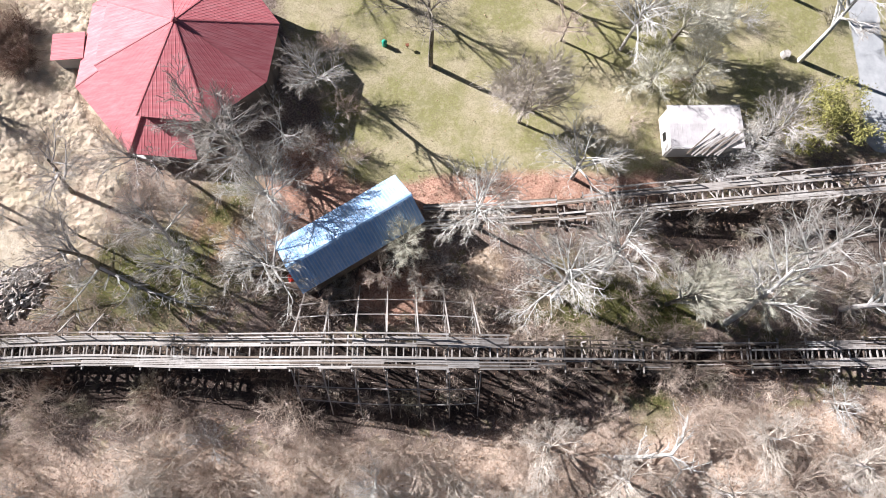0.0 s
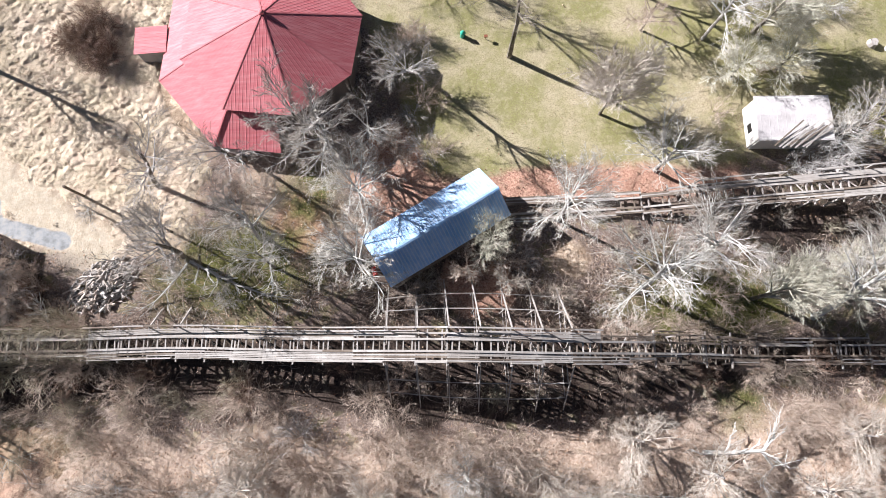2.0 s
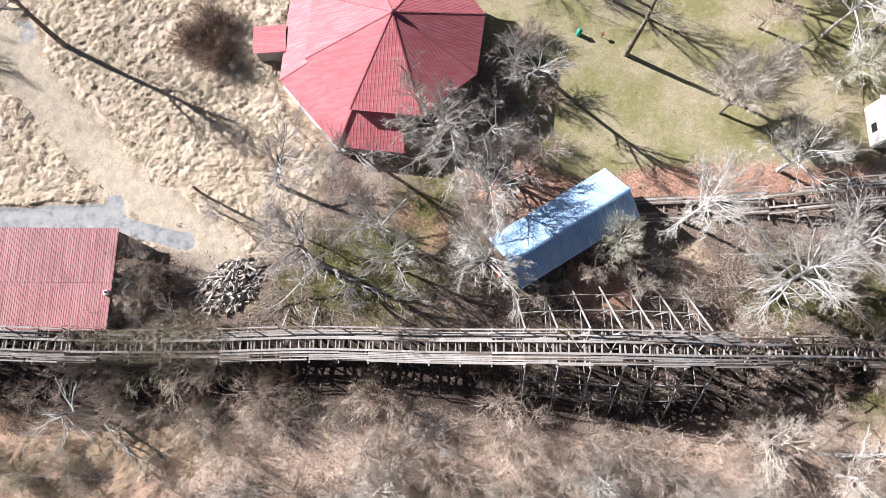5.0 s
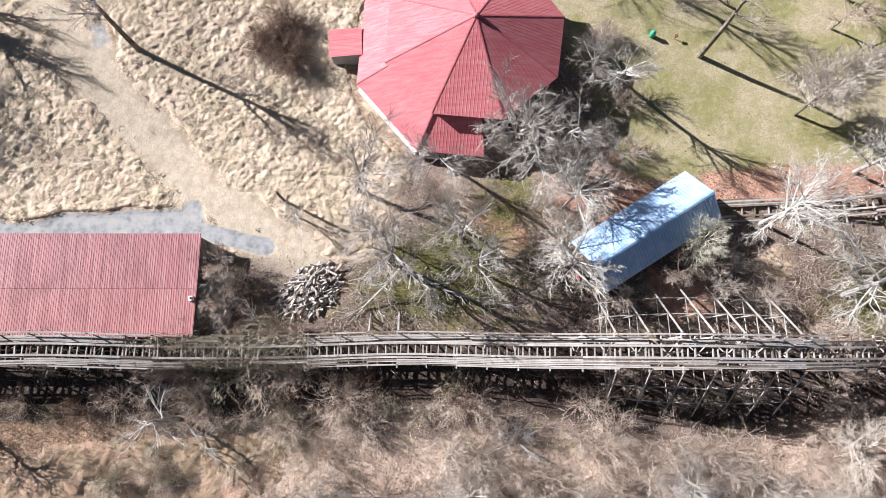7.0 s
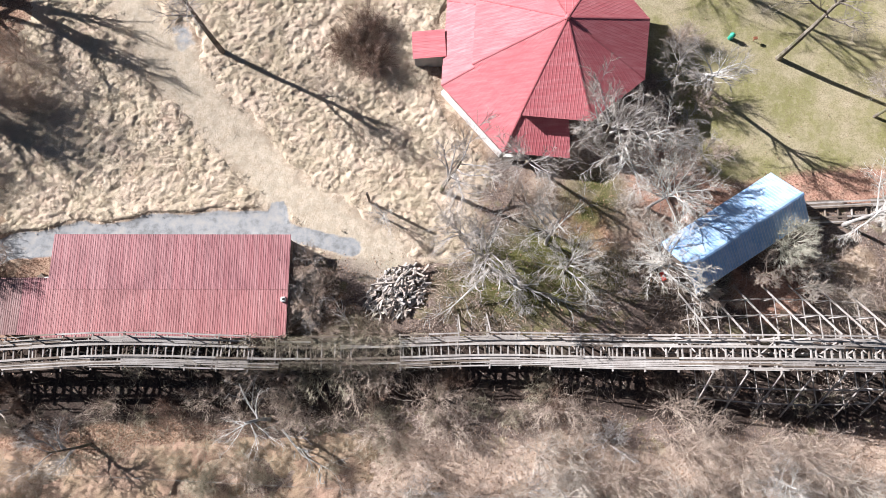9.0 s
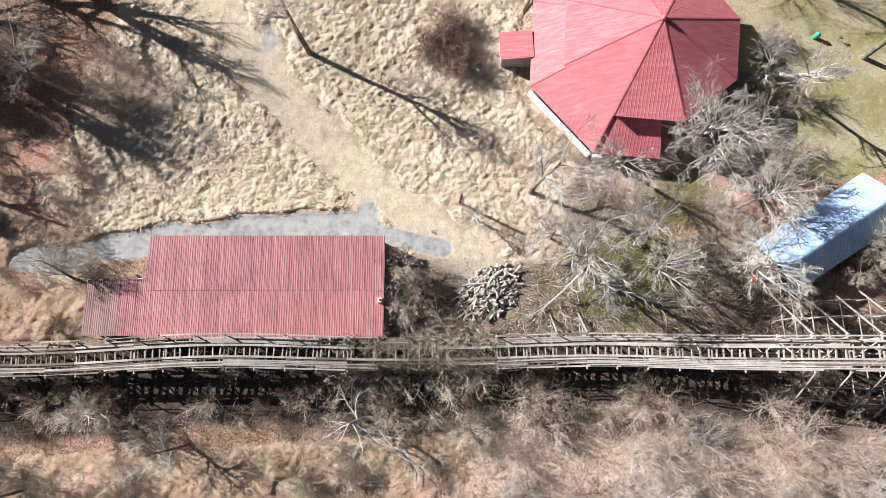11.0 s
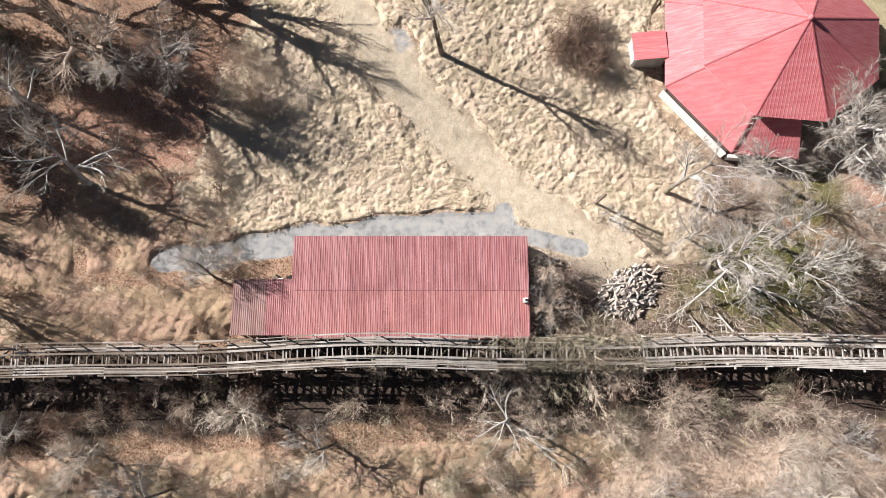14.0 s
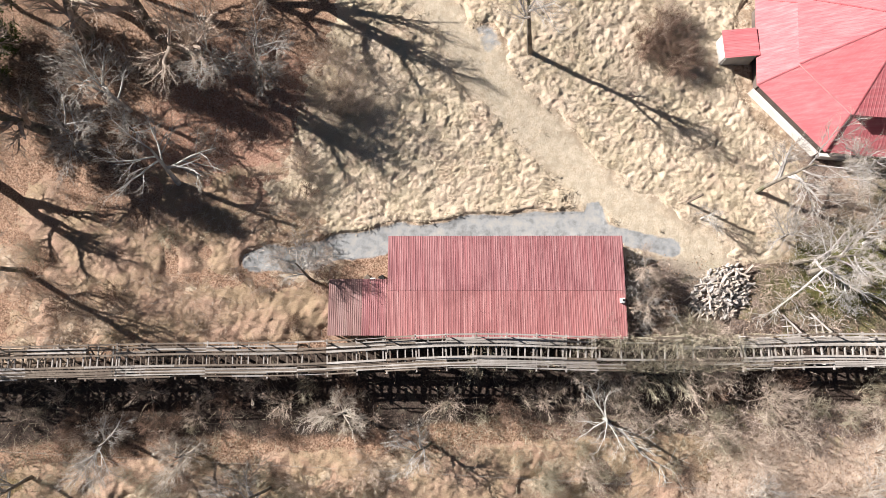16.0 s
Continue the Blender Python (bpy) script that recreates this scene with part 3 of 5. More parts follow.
tree_kind("gaunt", 45, 12.0, "gaunt", (0.10, -0.05), 0.24, BARK_WHITE, BARK_WHITE, "gaunt bare tree with thick crooked white limbs")
tree_kind("forked", 61, 15.0, "sparse", (0.05, -0.12), 0.60, TWIG_BROWN, BARK_TRUNK, "large bare tree with a thick forked trunk in dead leaves")
tree_kind("fuzzy_a", 51, 12.5, "puff", (0.04, 0.04), 0.15, TWIG_PALE, BARK_TRUNK, "young bare tree with a dense round crown of fine grey twigs")
tree_kind("olive_a", 57, 10.0, "haze", (0.03, -0.03), 0.17, BARK_OLIVE, BARK_TRUNK, "bare tree with a round crown of fine lichened twigs")
tree_kind("olive_s", 58, 6.0, "haze", (0.0, 0.04), 0.10, BARK_OLIVE, BARK_TRUNK, "low bare tree with a haze of fine olive twigs")
tree_kind("fuzzy_b", 52, 9.0, "full", (0.0, -0.04), 0.13, TWIG_BROWN, BARK_TRUNK, "small bare tree with fine brownish twigs")
tree_kind("fuzzy_c", 53, 9.5, "open", (0.04, 0.04), 0.15, BARK_GREY, BARK_TRUNK, "small bare tree with thin grey twigs in dry grass")
tree_kind("fuzzy_s", 54, 6.0, "full", (0.0, 0.0), 0.10, TWIG_PALE, BARK_GREY, "low bare tree with fine pale twigs in brush")

for key, x, y, h, turn, wide in (
    ("tall_dark", -1.4, 33.8, 22, 0, 1.0),
    ("white_high", 20.9, 35.0, 15, 60, 0.9),
    ("tall_pale", 42.1, 32.9, 18, 0, 1.0),
    ("fuzzy_a", 8.2, 26.3, 13.0, 10, 1.0),
    ("white_a", 13.6, 19.4, 11.5, 130, 1.05),
    ("lean_sw", -11.8, 32.3, 15.5, 0, 1.0),
    ("open_b", -22.8, 24.4, 14.5, 40, 1.05),
    ("open_a", -20.6, 21.8, 13, 110, 1.0),
    ("white_high", -18.2, 17.0, 14, 80, 0.9),
    ("white_b", -18.6, 10.7, 11.5, 150, 1.05),
    ("white_high", 2.4, 14.2, 15.5, 10, 0.9),
    ("white_tall", 10.4, 6.2, 15.5, 130, 1.05),
    ("olive_a", 22.6, 5.0, 11, 30, 1.15),
    ("leaning", 28.9, 2.7, 17, 0, 1.0),
    ("tall_pale", 15.5, 8.4, 18, 20, 0.9),
    ("open_a", 41.8, 3.6, 14, 310, 1.1),
    ("olive_a", 26.8, 35.6, 9.5, 0, 1.1),
    ("olive_s", 28.6, 30.6, 6.5, 70, 1.25),
    ("olive_s", 23.6, 30.2, 5.5, 20, 1.2),
    ("sparse_b", -40.2, 19.7, 13, 60, 1.0),
    ("open_b", -37.2, 11.9, 12, 150, 0.9),
    ("fuzzy_c", -38.4, 14.6, 7.0, 220, 1.1),
    ("open_a", -29.4, 13.6, 11, 40, 0.9),
    ("field_tree", -63.3, 36.3, 17, 0, 0.9),
    ("gaunt", -102.0, 23.6, 12, 100, 1.1),
    ("sparse_a", -96.6, 35.8, 12, 10, 1.1),
    ("sparse_b", -92.9, 34.0, 10, 80, 1.1),
    ("sparse_a", -107.3, 32, 12, 200, 1.1),
    ("gaunt", -58.4, -3.0, 8, 200, 1.0),
    ("fuzzy_s", -84.2, -0.9, 7.5, 0, 1.0),
    ("fuzzy_s", -99.7, -4.2, 6, 50, 1.1),
    ("tall_dark", -14, 47, 22, 0, 1.0),
    ("tall_dark", 2, 48, 22, 90, 1.0),
    ("open_a", 16, 47, 15, 90, 1.0),
    ("tall_dark", 34, 46, 22, 200, 1.0),
    ("open_a", -106, 45, 15, 0, 1.0),
    ("forked", -90, 46, 14, 0, 1.0),
    ("forked", -124, 26, 14, 0, 1.0),
    ("open_b", -118, 15, 12, 0, 1.0),
    ("forked", -99.5, 37.5, 15, 0, 1.0),
    ("forked", -112, 41, 16, 70, 1.0),
    ("forked", -121, 36, 14, 140, 1.0),
    ("fuzzy_c", -106, 29, 9, 15, 1.1),
    ("sparse_b", -112, 27, 11, 75, 1.1),
    ("forked", -100, 48, 15, 75, 1.0),
    ("sparse_b", -31.0, 22.5, 10, 300, 1.0),
    ("open_b", 34.2, 22.6, 10, 150, 1.0),
    ("olive_s", 32, 6.0, 7, 0, 1.3),
    ("open_a", 37, 8, 13, 30, 1.1),
    ("sparse_a", 46, 8, 12, 60, 1.2),
    ("olive_s", -5.0, 12.0, 6.0, 60, 0.85),
    ("fuzzy_s", -3.6, 7.6, 4.2, 160, 1.0),
    ("fuzzy_s", 8, -8.5, 6, 60, 1.3),
    ("fuzzy_s", 30, -9, 6, 60, 1.4),
    ("fuzzy_s", 15, -12, 6, 100, 1.4),
    ("fuzzy_s", 25, -14, 6, 170, 1.4),
    ("fuzzy_s", 38, -12, 6.5, 200, 1.4),
    ("sparse_s", -9, -11, 6, 0, 1.2),
    ("fuzzy_s", -30, -11, 5, 20, 1.3),
    ("sparse_s", 38, -6, 7, 20, 1.3),
    ("sparse_a", -17.6, 24.5, 9, 20, 1.0),
    ("forked", -104.5, 40.5, 15, 190, 1.0),
    ("open_b", -117, 47, 15, 250, 1.0),
    ("forked", -116, 30, 14, 290, 1.0),
    ("sparse_b", -108, -2.5, 9, 30, 1.1),
    ("open_b", -116, -6, 9, 130, 1.0),
    ("sparse_b", -92, -8, 8, 230, 1.1),
    ("sparse_b", -76, -4.5, 7, 230, 1.1),
    ("open_b", -126, 8, 12, 60, 1.0),
    ("fuzzy_b", 14, 36.5, 9, 60, 1.0),
    # next three: unseen, added north of the lawn for their branch shadows
    ("tall_dark", -24, 53, 20, 60, 0.9),
    ("tall_dark", -4, 55, 20, 260, 0.9),
    ("tall_dark", 10, 53, 20, 330, 0.9),
    ("sparse_b", -13.8, 31.0, 7, 200, 1.0),
    ("fuzzy_b", -7.6, 9.2, 5.5, 40, 0.9),
    ("fuzzy_b", -13.9, 7.0, 4.5, 140, 0.9),
    ("white_b", 33.6, 22.2, 7.5, 120, 0.9),
    ("white_b", -27.7, 10.4, 10.0, 20, 0.85),
    ("sparse_b", -87.6, 12.4, 8, 160, 1.0),
    ("fuzzy_b", -53.6, 8.0, 4.6, 10, 1.0),
    ("fuzzy_b", -53.4, 12.0, 5.5, 50, 0.9),
    ("sparse_s", -46.5, 17.0, 6, 50, 0.9),
    ("fuzzy_s", 45, -16, 6, 90, 1.4),
    ("fuzzy_s", 3, -14, 5, 190, 1.3),
    ("fuzzy_s", -18, -13, 4.5, 290, 1.3),
):
    plant(key, x, y, h, turn, "", wide)


# ---- shrubs ----
def shrub_mesh(seed, height, stems, fine=0.012):
    rng = np.random.default_rng(seed)
    out = []
    for _ in range(stems):
        a = rng.random() * 6.283
        s = 0.25 + 0.75 * rng.random()
        way = np.array([math.cos(a) * s, math.sin(a) * s, 0.9])
        grow(rng, (math.cos(a) * 0.15, math.sin(a) * 0.15, -0.1), way / np.linalg.norm(way), height * (0.7 + 0.4 * rng.random()), 0.028, 2, 4, (0, 0, 8, 6), (0, 0, 0.03, 0.0, -0.02), out, 0.4, 0.22, 0.58, 0.95)
    segs, points, outer = [], [], 0
    for l, s in out:
        s = list(s)
        s[3], s[7] = max(s[3], fine), max(s[7], fine * 0.7)
        outer = outer % 2 + 1 if l == 3 else 0
        if l >= 4:
            s[3] = fine * 0.8
            points.append(s)
        elif outer == 2:
            points.append(s)
        else:
            segs.append(s)
    return joined(tubes(segs, 3), spikes(points))


SHRUBS = []
for n, (h, stems, mat, label) in enumerate((
    (2.6, 14, TWIG_BROWN, "leafless shrub with a tangle of brown twigs"),
    (3.2, 14, BARK_GREY, "leafless shrub with grey spreading twigs"),
    (2.0, 12, TWIG_OLIVE, "low leafless shrub with olive twigs"),
    (3.4, 15, TWIG_BROWN, "tall leafless shrub with brownish twigs"),
    (2.8, 15, TWIG_PALE, "leafless shrub with pale grey twigs"),
    (1.6, 11, TWIG_BROWN, "small leafless shrub among dead leaves"),
    (2.4, 18, TWIG_DEEP, "dense dark brown leafless bush in dry grass"),
)):
    SHRUBS.append(part("bare_shrub", shrub_mesh(100 + n, h, stems), mat, None))
    tagged(SHRUBS[-1], label, "shrub", "bare shrubs")

FIRST_SHRUB = set()


def shrub(kind, x, y, k, turn):
    ob = SHRUBS[kind]
    m = pose(x, y, lie1(x, y), 0, 0, turn) @ Matrix.Diagonal((k, k, k, 1))
    if kind in FIRST_SHRUB:
        ob = ob.copy()
        scene.collection.objects.link(ob)
    FIRST_SHRUB.add(kind)
    ob.matrix_basis = m
    return ob


# ---- roller coaster ----
def curve_of(keys):
    ks = np.array(keys, float)

    def f(x):
        i = int(np.clip(np.searchsorted(ks[:, 0], x) - 1, 0, len(ks) - 2))
        x0, x1 = ks[i, 0], ks[i + 1, 0]
        slope = lambda j: (ks[min(j + 1, len(ks) - 1), 1] - ks[max(j - 1, 0), 1]) / (ks[min(j + 1, len(ks) - 1), 0] - ks[max(j - 1, 0), 0])
        t, h = (x - x0) / (x1 - x0), x1 - x0
        return float((2 * t**3 - 3 * t * t + 1) * ks[i, 1] + (t**3 - 2 * t * t + t) * h * slope(i) + (3 * t * t - 2 * t**3) * ks[i + 1, 1] + (t**3 - t * t) * h * slope(i + 1))

    return f


LINE_Y = curve_of([(-135, 5.6), (-101, 4.85), (-88, 4.4), (-72, 4.4), (-58, 3.45), (-49, 3.05), (-36, 2.8), (-24, 1.95), (-12, 1.25), (1, 0.5), (14, 0.0), (24, -0.6), (45, -1.4), (75, -2.4)])
LINE_Z = curve_of([(-135, 3.0), (-101, 3.6), (-88, 3.0), (-73, 4.1), (-60, 3.2), (-50, 2.3), (-37, 2.6), (-24, 4.2), (-17, 5.6), (-9, 7.0), (0, 6.2), (7, 4.2), (14, 1.9), (22, 0.2), (30, 0.1), (45, 1.4), (75, 4)])
BACK_Y = curve_of([(-4, 15.6), (10, 15.6), (20, 15.9), (31, 16.1), (48, 16.7), (75, 17.6)])
BACK_Z = curve_of([(-4, -0.3), (10, 0.2), (20, 1.4), (31, 2.6), (48, 3.6), (75, 5)])


def coaster(name, label, fy, fz, x0, x1, rough, braces, pale, ties=4):
    rng = np.random.default_rng(int(x0 * 10) % 977)
    top = thing(name, label, "roller coaster")
    bay = 2.9
    n = int((x1 - x0) / bay)
    sag = [0.0] * 9

    def at(x, off, up=0.0):
        a = math.atan2(fy(x + 0.5) - fy(x - 0.5), 1.0)
        return Vector((x - off * math.sin(a), fy(x) + off * math.cos(a), fz(x) + up))

    for i in range(n):
        a, b = x0 + i * bay, x0 + (i + 1) * bay
        tone = lambda: WOOD_PALE if rng.random() < pale(a) else WOOD_DARK
        # running rails of stacked planks
        for off in (-0.54, 0.54):
            beam("rail", at(a, off, 0.02), at(b, off, 0.02), 0.20, 0.16, tone(), top, straight=True)
        # walkway boards on both sides, in long runs
        for n_line, (off, w) in enumerate(((0.74, 0.12), (0.90, 0.15), (1.08, 0.15), (1.26, 0.14), (-0.74, 0.12), (-0.89, 0.13), (-1.05, 0.14), (-1.21, 0.12), (-1.38, 0.12))):
            if rng.random() > rough(a) * (1.6 if n_line in (0, 4) else 1.0):
                run = pale(a) > ((i // 3 * 37 + n_line * 53) % 100) / 100
                beam("walkway_board", at(a - 0.01, off + sag[n_line], -0.06 + 0.012 * (n_line % 3)), at(b + 0.01, off + sag[n_line] * 0.9, -0.06 + 0.012 * (n_line % 3)), w * (1.3 if ties == 2 else 1.0), 0.05, WOOD_PALE if run else WOOD_DARK, top, straight=True)
            sag[n_line] = sag[n_line] * 0.8 + rng.normal(0, 0.012)
        # ties
        for k in range(ties):
            x = a + (k + 0.5) * bay / ties + rng.normal(0, 0.06)
            if rng.random() > rough(a) * 0.7:
                long = 1.45 if k % 2 and fz(x) > 1.0 else 0.8
                beam("tie", at(x, -long, -0.16), at(x + rng.normal(0, 0.05), long, -0.16), 0.12, 0.15, tone(), top, (1, 0, 0))
        # handrails and their posts
        for off in (1.55, -1.55):
            if rng.random() > rough(a) and fz(a) > 0.9:
                beam("handrail_post", at(a, off, -0.3), at(a, off, 0.95), 0.10, 0.10, tone(), top)
            if rng.random() > rough(a) + (0.25 if off < 0 else 0) and fz(a) > 0.9:
                beam("handrail", at(a, off, 0.95 + rng.normal(0, 0.04)), at(b, off, 0.95 + rng.normal(0, 0.04)), 0.14, 0.06, tone(), top)
            if rng.random() > rough(a) + 0.35 and fz(a) > 0.9:
                beam("handrail", at(a, off, 0.5), at(b, off, 0.5), 0.05, 0.12, tone(), top)
        # one bent of posts
        deck = fz(a) - 0.25
        bent = new("bent")
        bent.parent = top
        p = at(a, 0)
        g = lie1(p.x, p.y)
        if deck - g > 0.5:
            beam("cap", at(a, -1.85, -0.3), at(a, 1.75, -0.3), 0.12, 0.2, tone(), bent, (1, 0, 0))
            for off in (-1.35, 1.35) if deck - g < 3.2 else (-1.35, 0.0, 1.35):
                q = at(a, off)
                beam("post", (q.x, q.y, lie1(q.x, q.y) - 0.3), (q.x, q.y, deck), 0.15, 0.15, tone(), bent)
            if deck - g > 1.6:
                u, v = at(a, -1.35), at(a, 1.35)
                beam("cross_brace", (u.x + 0.1, u.y, g + 0.3), (v.x + 0.1, v.y, deck - 0.2), 0.05, 0.14, tone(), bent)
                beam("cross_brace", (v.x - 0.1, v.y, g + 0.3), (u.x - 0.1, u.y, deck - 0.2), 0.05, 0.14, tone(), bent)
            if braces[0] < a < braces[1] or -39.5 < a < -34.5:
                for s in (1, -1) if a > braces[0] else (1,):
                    reach = (0.76 if s > 0 else 0.62) * (deck - g)
                    u = at(a, s * 1.7)
                    f = Vector((a, u.y + s * reach, 0))
                    f.z = lie1(f.x, f.y) - 0.2
                    beam("outrigger", (u.x + 0.15, u.y, deck), (f.x + 0.15, f.y, f.z), 0.13 if s > 0 else 0.09, 0.14, WOOD_PALE, bent, (1, 0, 0))
                    for w in (0.36, 0.68):
                        q = Vector((u.x, u.y, deck)).lerp(f, w)
                        h = at(a, s * 1.35)
                        beam("strut", (q.x, h.y, q.z), (q.x, q.y, q.z), 0.05, 0.12, WOOD_PALE, bent)
                        beam("upright", (q.x - 0.1, q.y, q.z), (q.x - 0.1, q.y, lie1(q.x, q.y) - 0.2), 0.10, 0.10, WOOD_PALE, bent, (1, 0, 0))
        if braces[0] < a and b < braces[1]:
            for s in (1, -1):
                for w in (0.36, 0.68):
                    ends = []
                    for x in (a, b):
                        u = at(x, s * 1.7)
                        r = (0.76 if s > 0 else 0.62) * (fz(x) - 0.25 - lie1(x, u.y))
                        zz = (fz(x) - 0.25) * (1 - w) + (lie1(x, u.y + s * r) - 0.2) * w
                        ends.append((x, u.y + s * r * w, zz))
                    beam("ledger", ends[0], ends[1], 0.08, 0.12, WOOD_PALE, bent)
    return top


def worn_front(x):
    return 0.55 if -60 < x < -47 else (0.45 if 3 < x < 34 else (0.3 if -93 < x < -86 else 0.1))


def pale_front(x):
    dips = 0.55 * math.exp(-(((x + 53.5) / 6.5) ** 4)) + 0.55 * math.exp(-(((x - 19) / 17) ** 4)) + 0.52 / (1 + math.exp((x + 80) / 2.5))
    return max(0.3, 0.88 - dips)


coaster("coaster_track", "derelict wooden roller coaster track on timber bents among bare trees", LINE_Y, LINE_Z, -132.0, 72.0, worn_front, (-18.8, 1.8), pale_front)
coaster("coaster_track", "second derelict wooden coaster track, collapsing into leaves near a shed", BACK_Y, BACK_Z, -3.0, 72.0, lambda x: 0.30 if x < 16 else 0.10, (100, 101), lambda x: 0.45 if x < 16 else 0.75, 2)


# ---- pavilion: two-tier octagonal roof ----
def ribbed(bm, a, b, c, d, pitch=0.3, high=0.03, rib=0.10, thick=0.05, crest=False):
    """A sloping roof sheet; a-b is the eave, d above a and c above b; ribs run up the slope."""
    a, b, c, d = (Vector(v) for v in (a, b, c, d))
    e = (b - a).normalized()
    nrm = e.cross(d - a).normalized()
    if nrm.z < 0:
        nrm = -nrm
    up = nrm.cross(e)
    if up.dot(d - a) < 0:
        up = -up
    flat = [((v - a).dot(e), (v - a).dot(up)) for v in (a, b, c, d)]
    width, tall = flat[1][0], max(flat[2][1], flat[3][1])
    n = max(1, round(width / pitch))
    step = width / n
    cuts = [(0.0, 0.0)]
    for k in range(n):
        m = (k + 0.5) * step
        cuts += [(m - rib * 0.5, 0.0), (m - rib * 0.3, high), (m + rib * 0.3, high), (m + rib * 0.5, 0.0)]
    cuts.append((width, 0.0))

    def limit(u):
        lim = tall
        (ux, uy), (wx, wy) = flat[3], flat[2]
        if u < ux - 1e-4:
            lim = min(lim, uy * u / ux)
        if u > wx + 1e-4:
            lim = min(lim, wy * (width - u) / (width - wx))
        return max(lim, 0.002)

    cols = []
    for u, h in cuts:
        p = a + e * u
        q = p + up * limit(u)
        cols.append([bm.verts.new(v) for v in (p + nrm * h, q + nrm * h, q - nrm * thick, p - nrm * thick)])
    for i, (l, r) in enumerate(zip(cols, cols[1:])):
        for k in range(4):
            f = bm.faces.new((l[k], r[k], r[(k + 1) % 4], l[(k + 1) % 4]))
            if crest and k == 0 and i % 4 == 2:
                f.material_index = 1
    bm.faces.new(cols[0])
    bm.faces.new(cols[-1][::-1])
    return bm


def field(name, pts, material, parent, pitch=0.3, high=0.03, label=""):
    # rib crests get a paler colour, as if they caught the light
    crest = {ROOF_ROSE: ROOF_CREST, ROOF_DUST: ROOF_CREST, ROOF_BLUE: ROOF_BLUE_CREST}.get(material)
    bm = ribbed(bmesh.new(), *pts, pitch, high, crest=bool(crest))
    bmesh.ops.recalc_face_normals(bm, faces=bm.faces)
    ob = part(name, bm, material, parent, label)
    if crest:
        ob.data.materials.append(crest)
    return ob


def prism_walls(name, pts, z0, z1, thick, material, parent):
    """Upright wall panels along a closed outline."""
    for p, q in zip(pts, pts[1:] + pts[:1]):
        p, q = Vector((*p, 0)), Vector((*q, 0))
        bm = bmesh.new()
        e = (q - p).normalized()
        nrm = Vector((e.y, -e.x, 0)) * thick / 2
        e = e * thick * 0.45
        vs = [bm.verts.new(v) for v in ((p + e + nrm) + Vector((0, 0, z0)), (q - e + nrm) + Vector((0, 0, z0)), (q - e - nrm) + Vector((0, 0, z0)), (p + e - nrm) + Vector((0, 0, z0)), (p + e + nrm) + Vector((0, 0, z1)), (q - e + nrm) + Vector((0, 0, z1)), (q - e - nrm) + Vector((0, 0, z1)), (p + e - nrm) + Vector((0, 0, z1)))]
        for f in ((0, 1, 5, 4), (1, 2, 6, 5), (2, 3, 7, 6), (3, 0, 4, 7), (4, 5, 6, 7), (3, 2, 1, 0)):
            bm.faces.new([vs[k] for k in f])
        part(name, bm, material, parent)


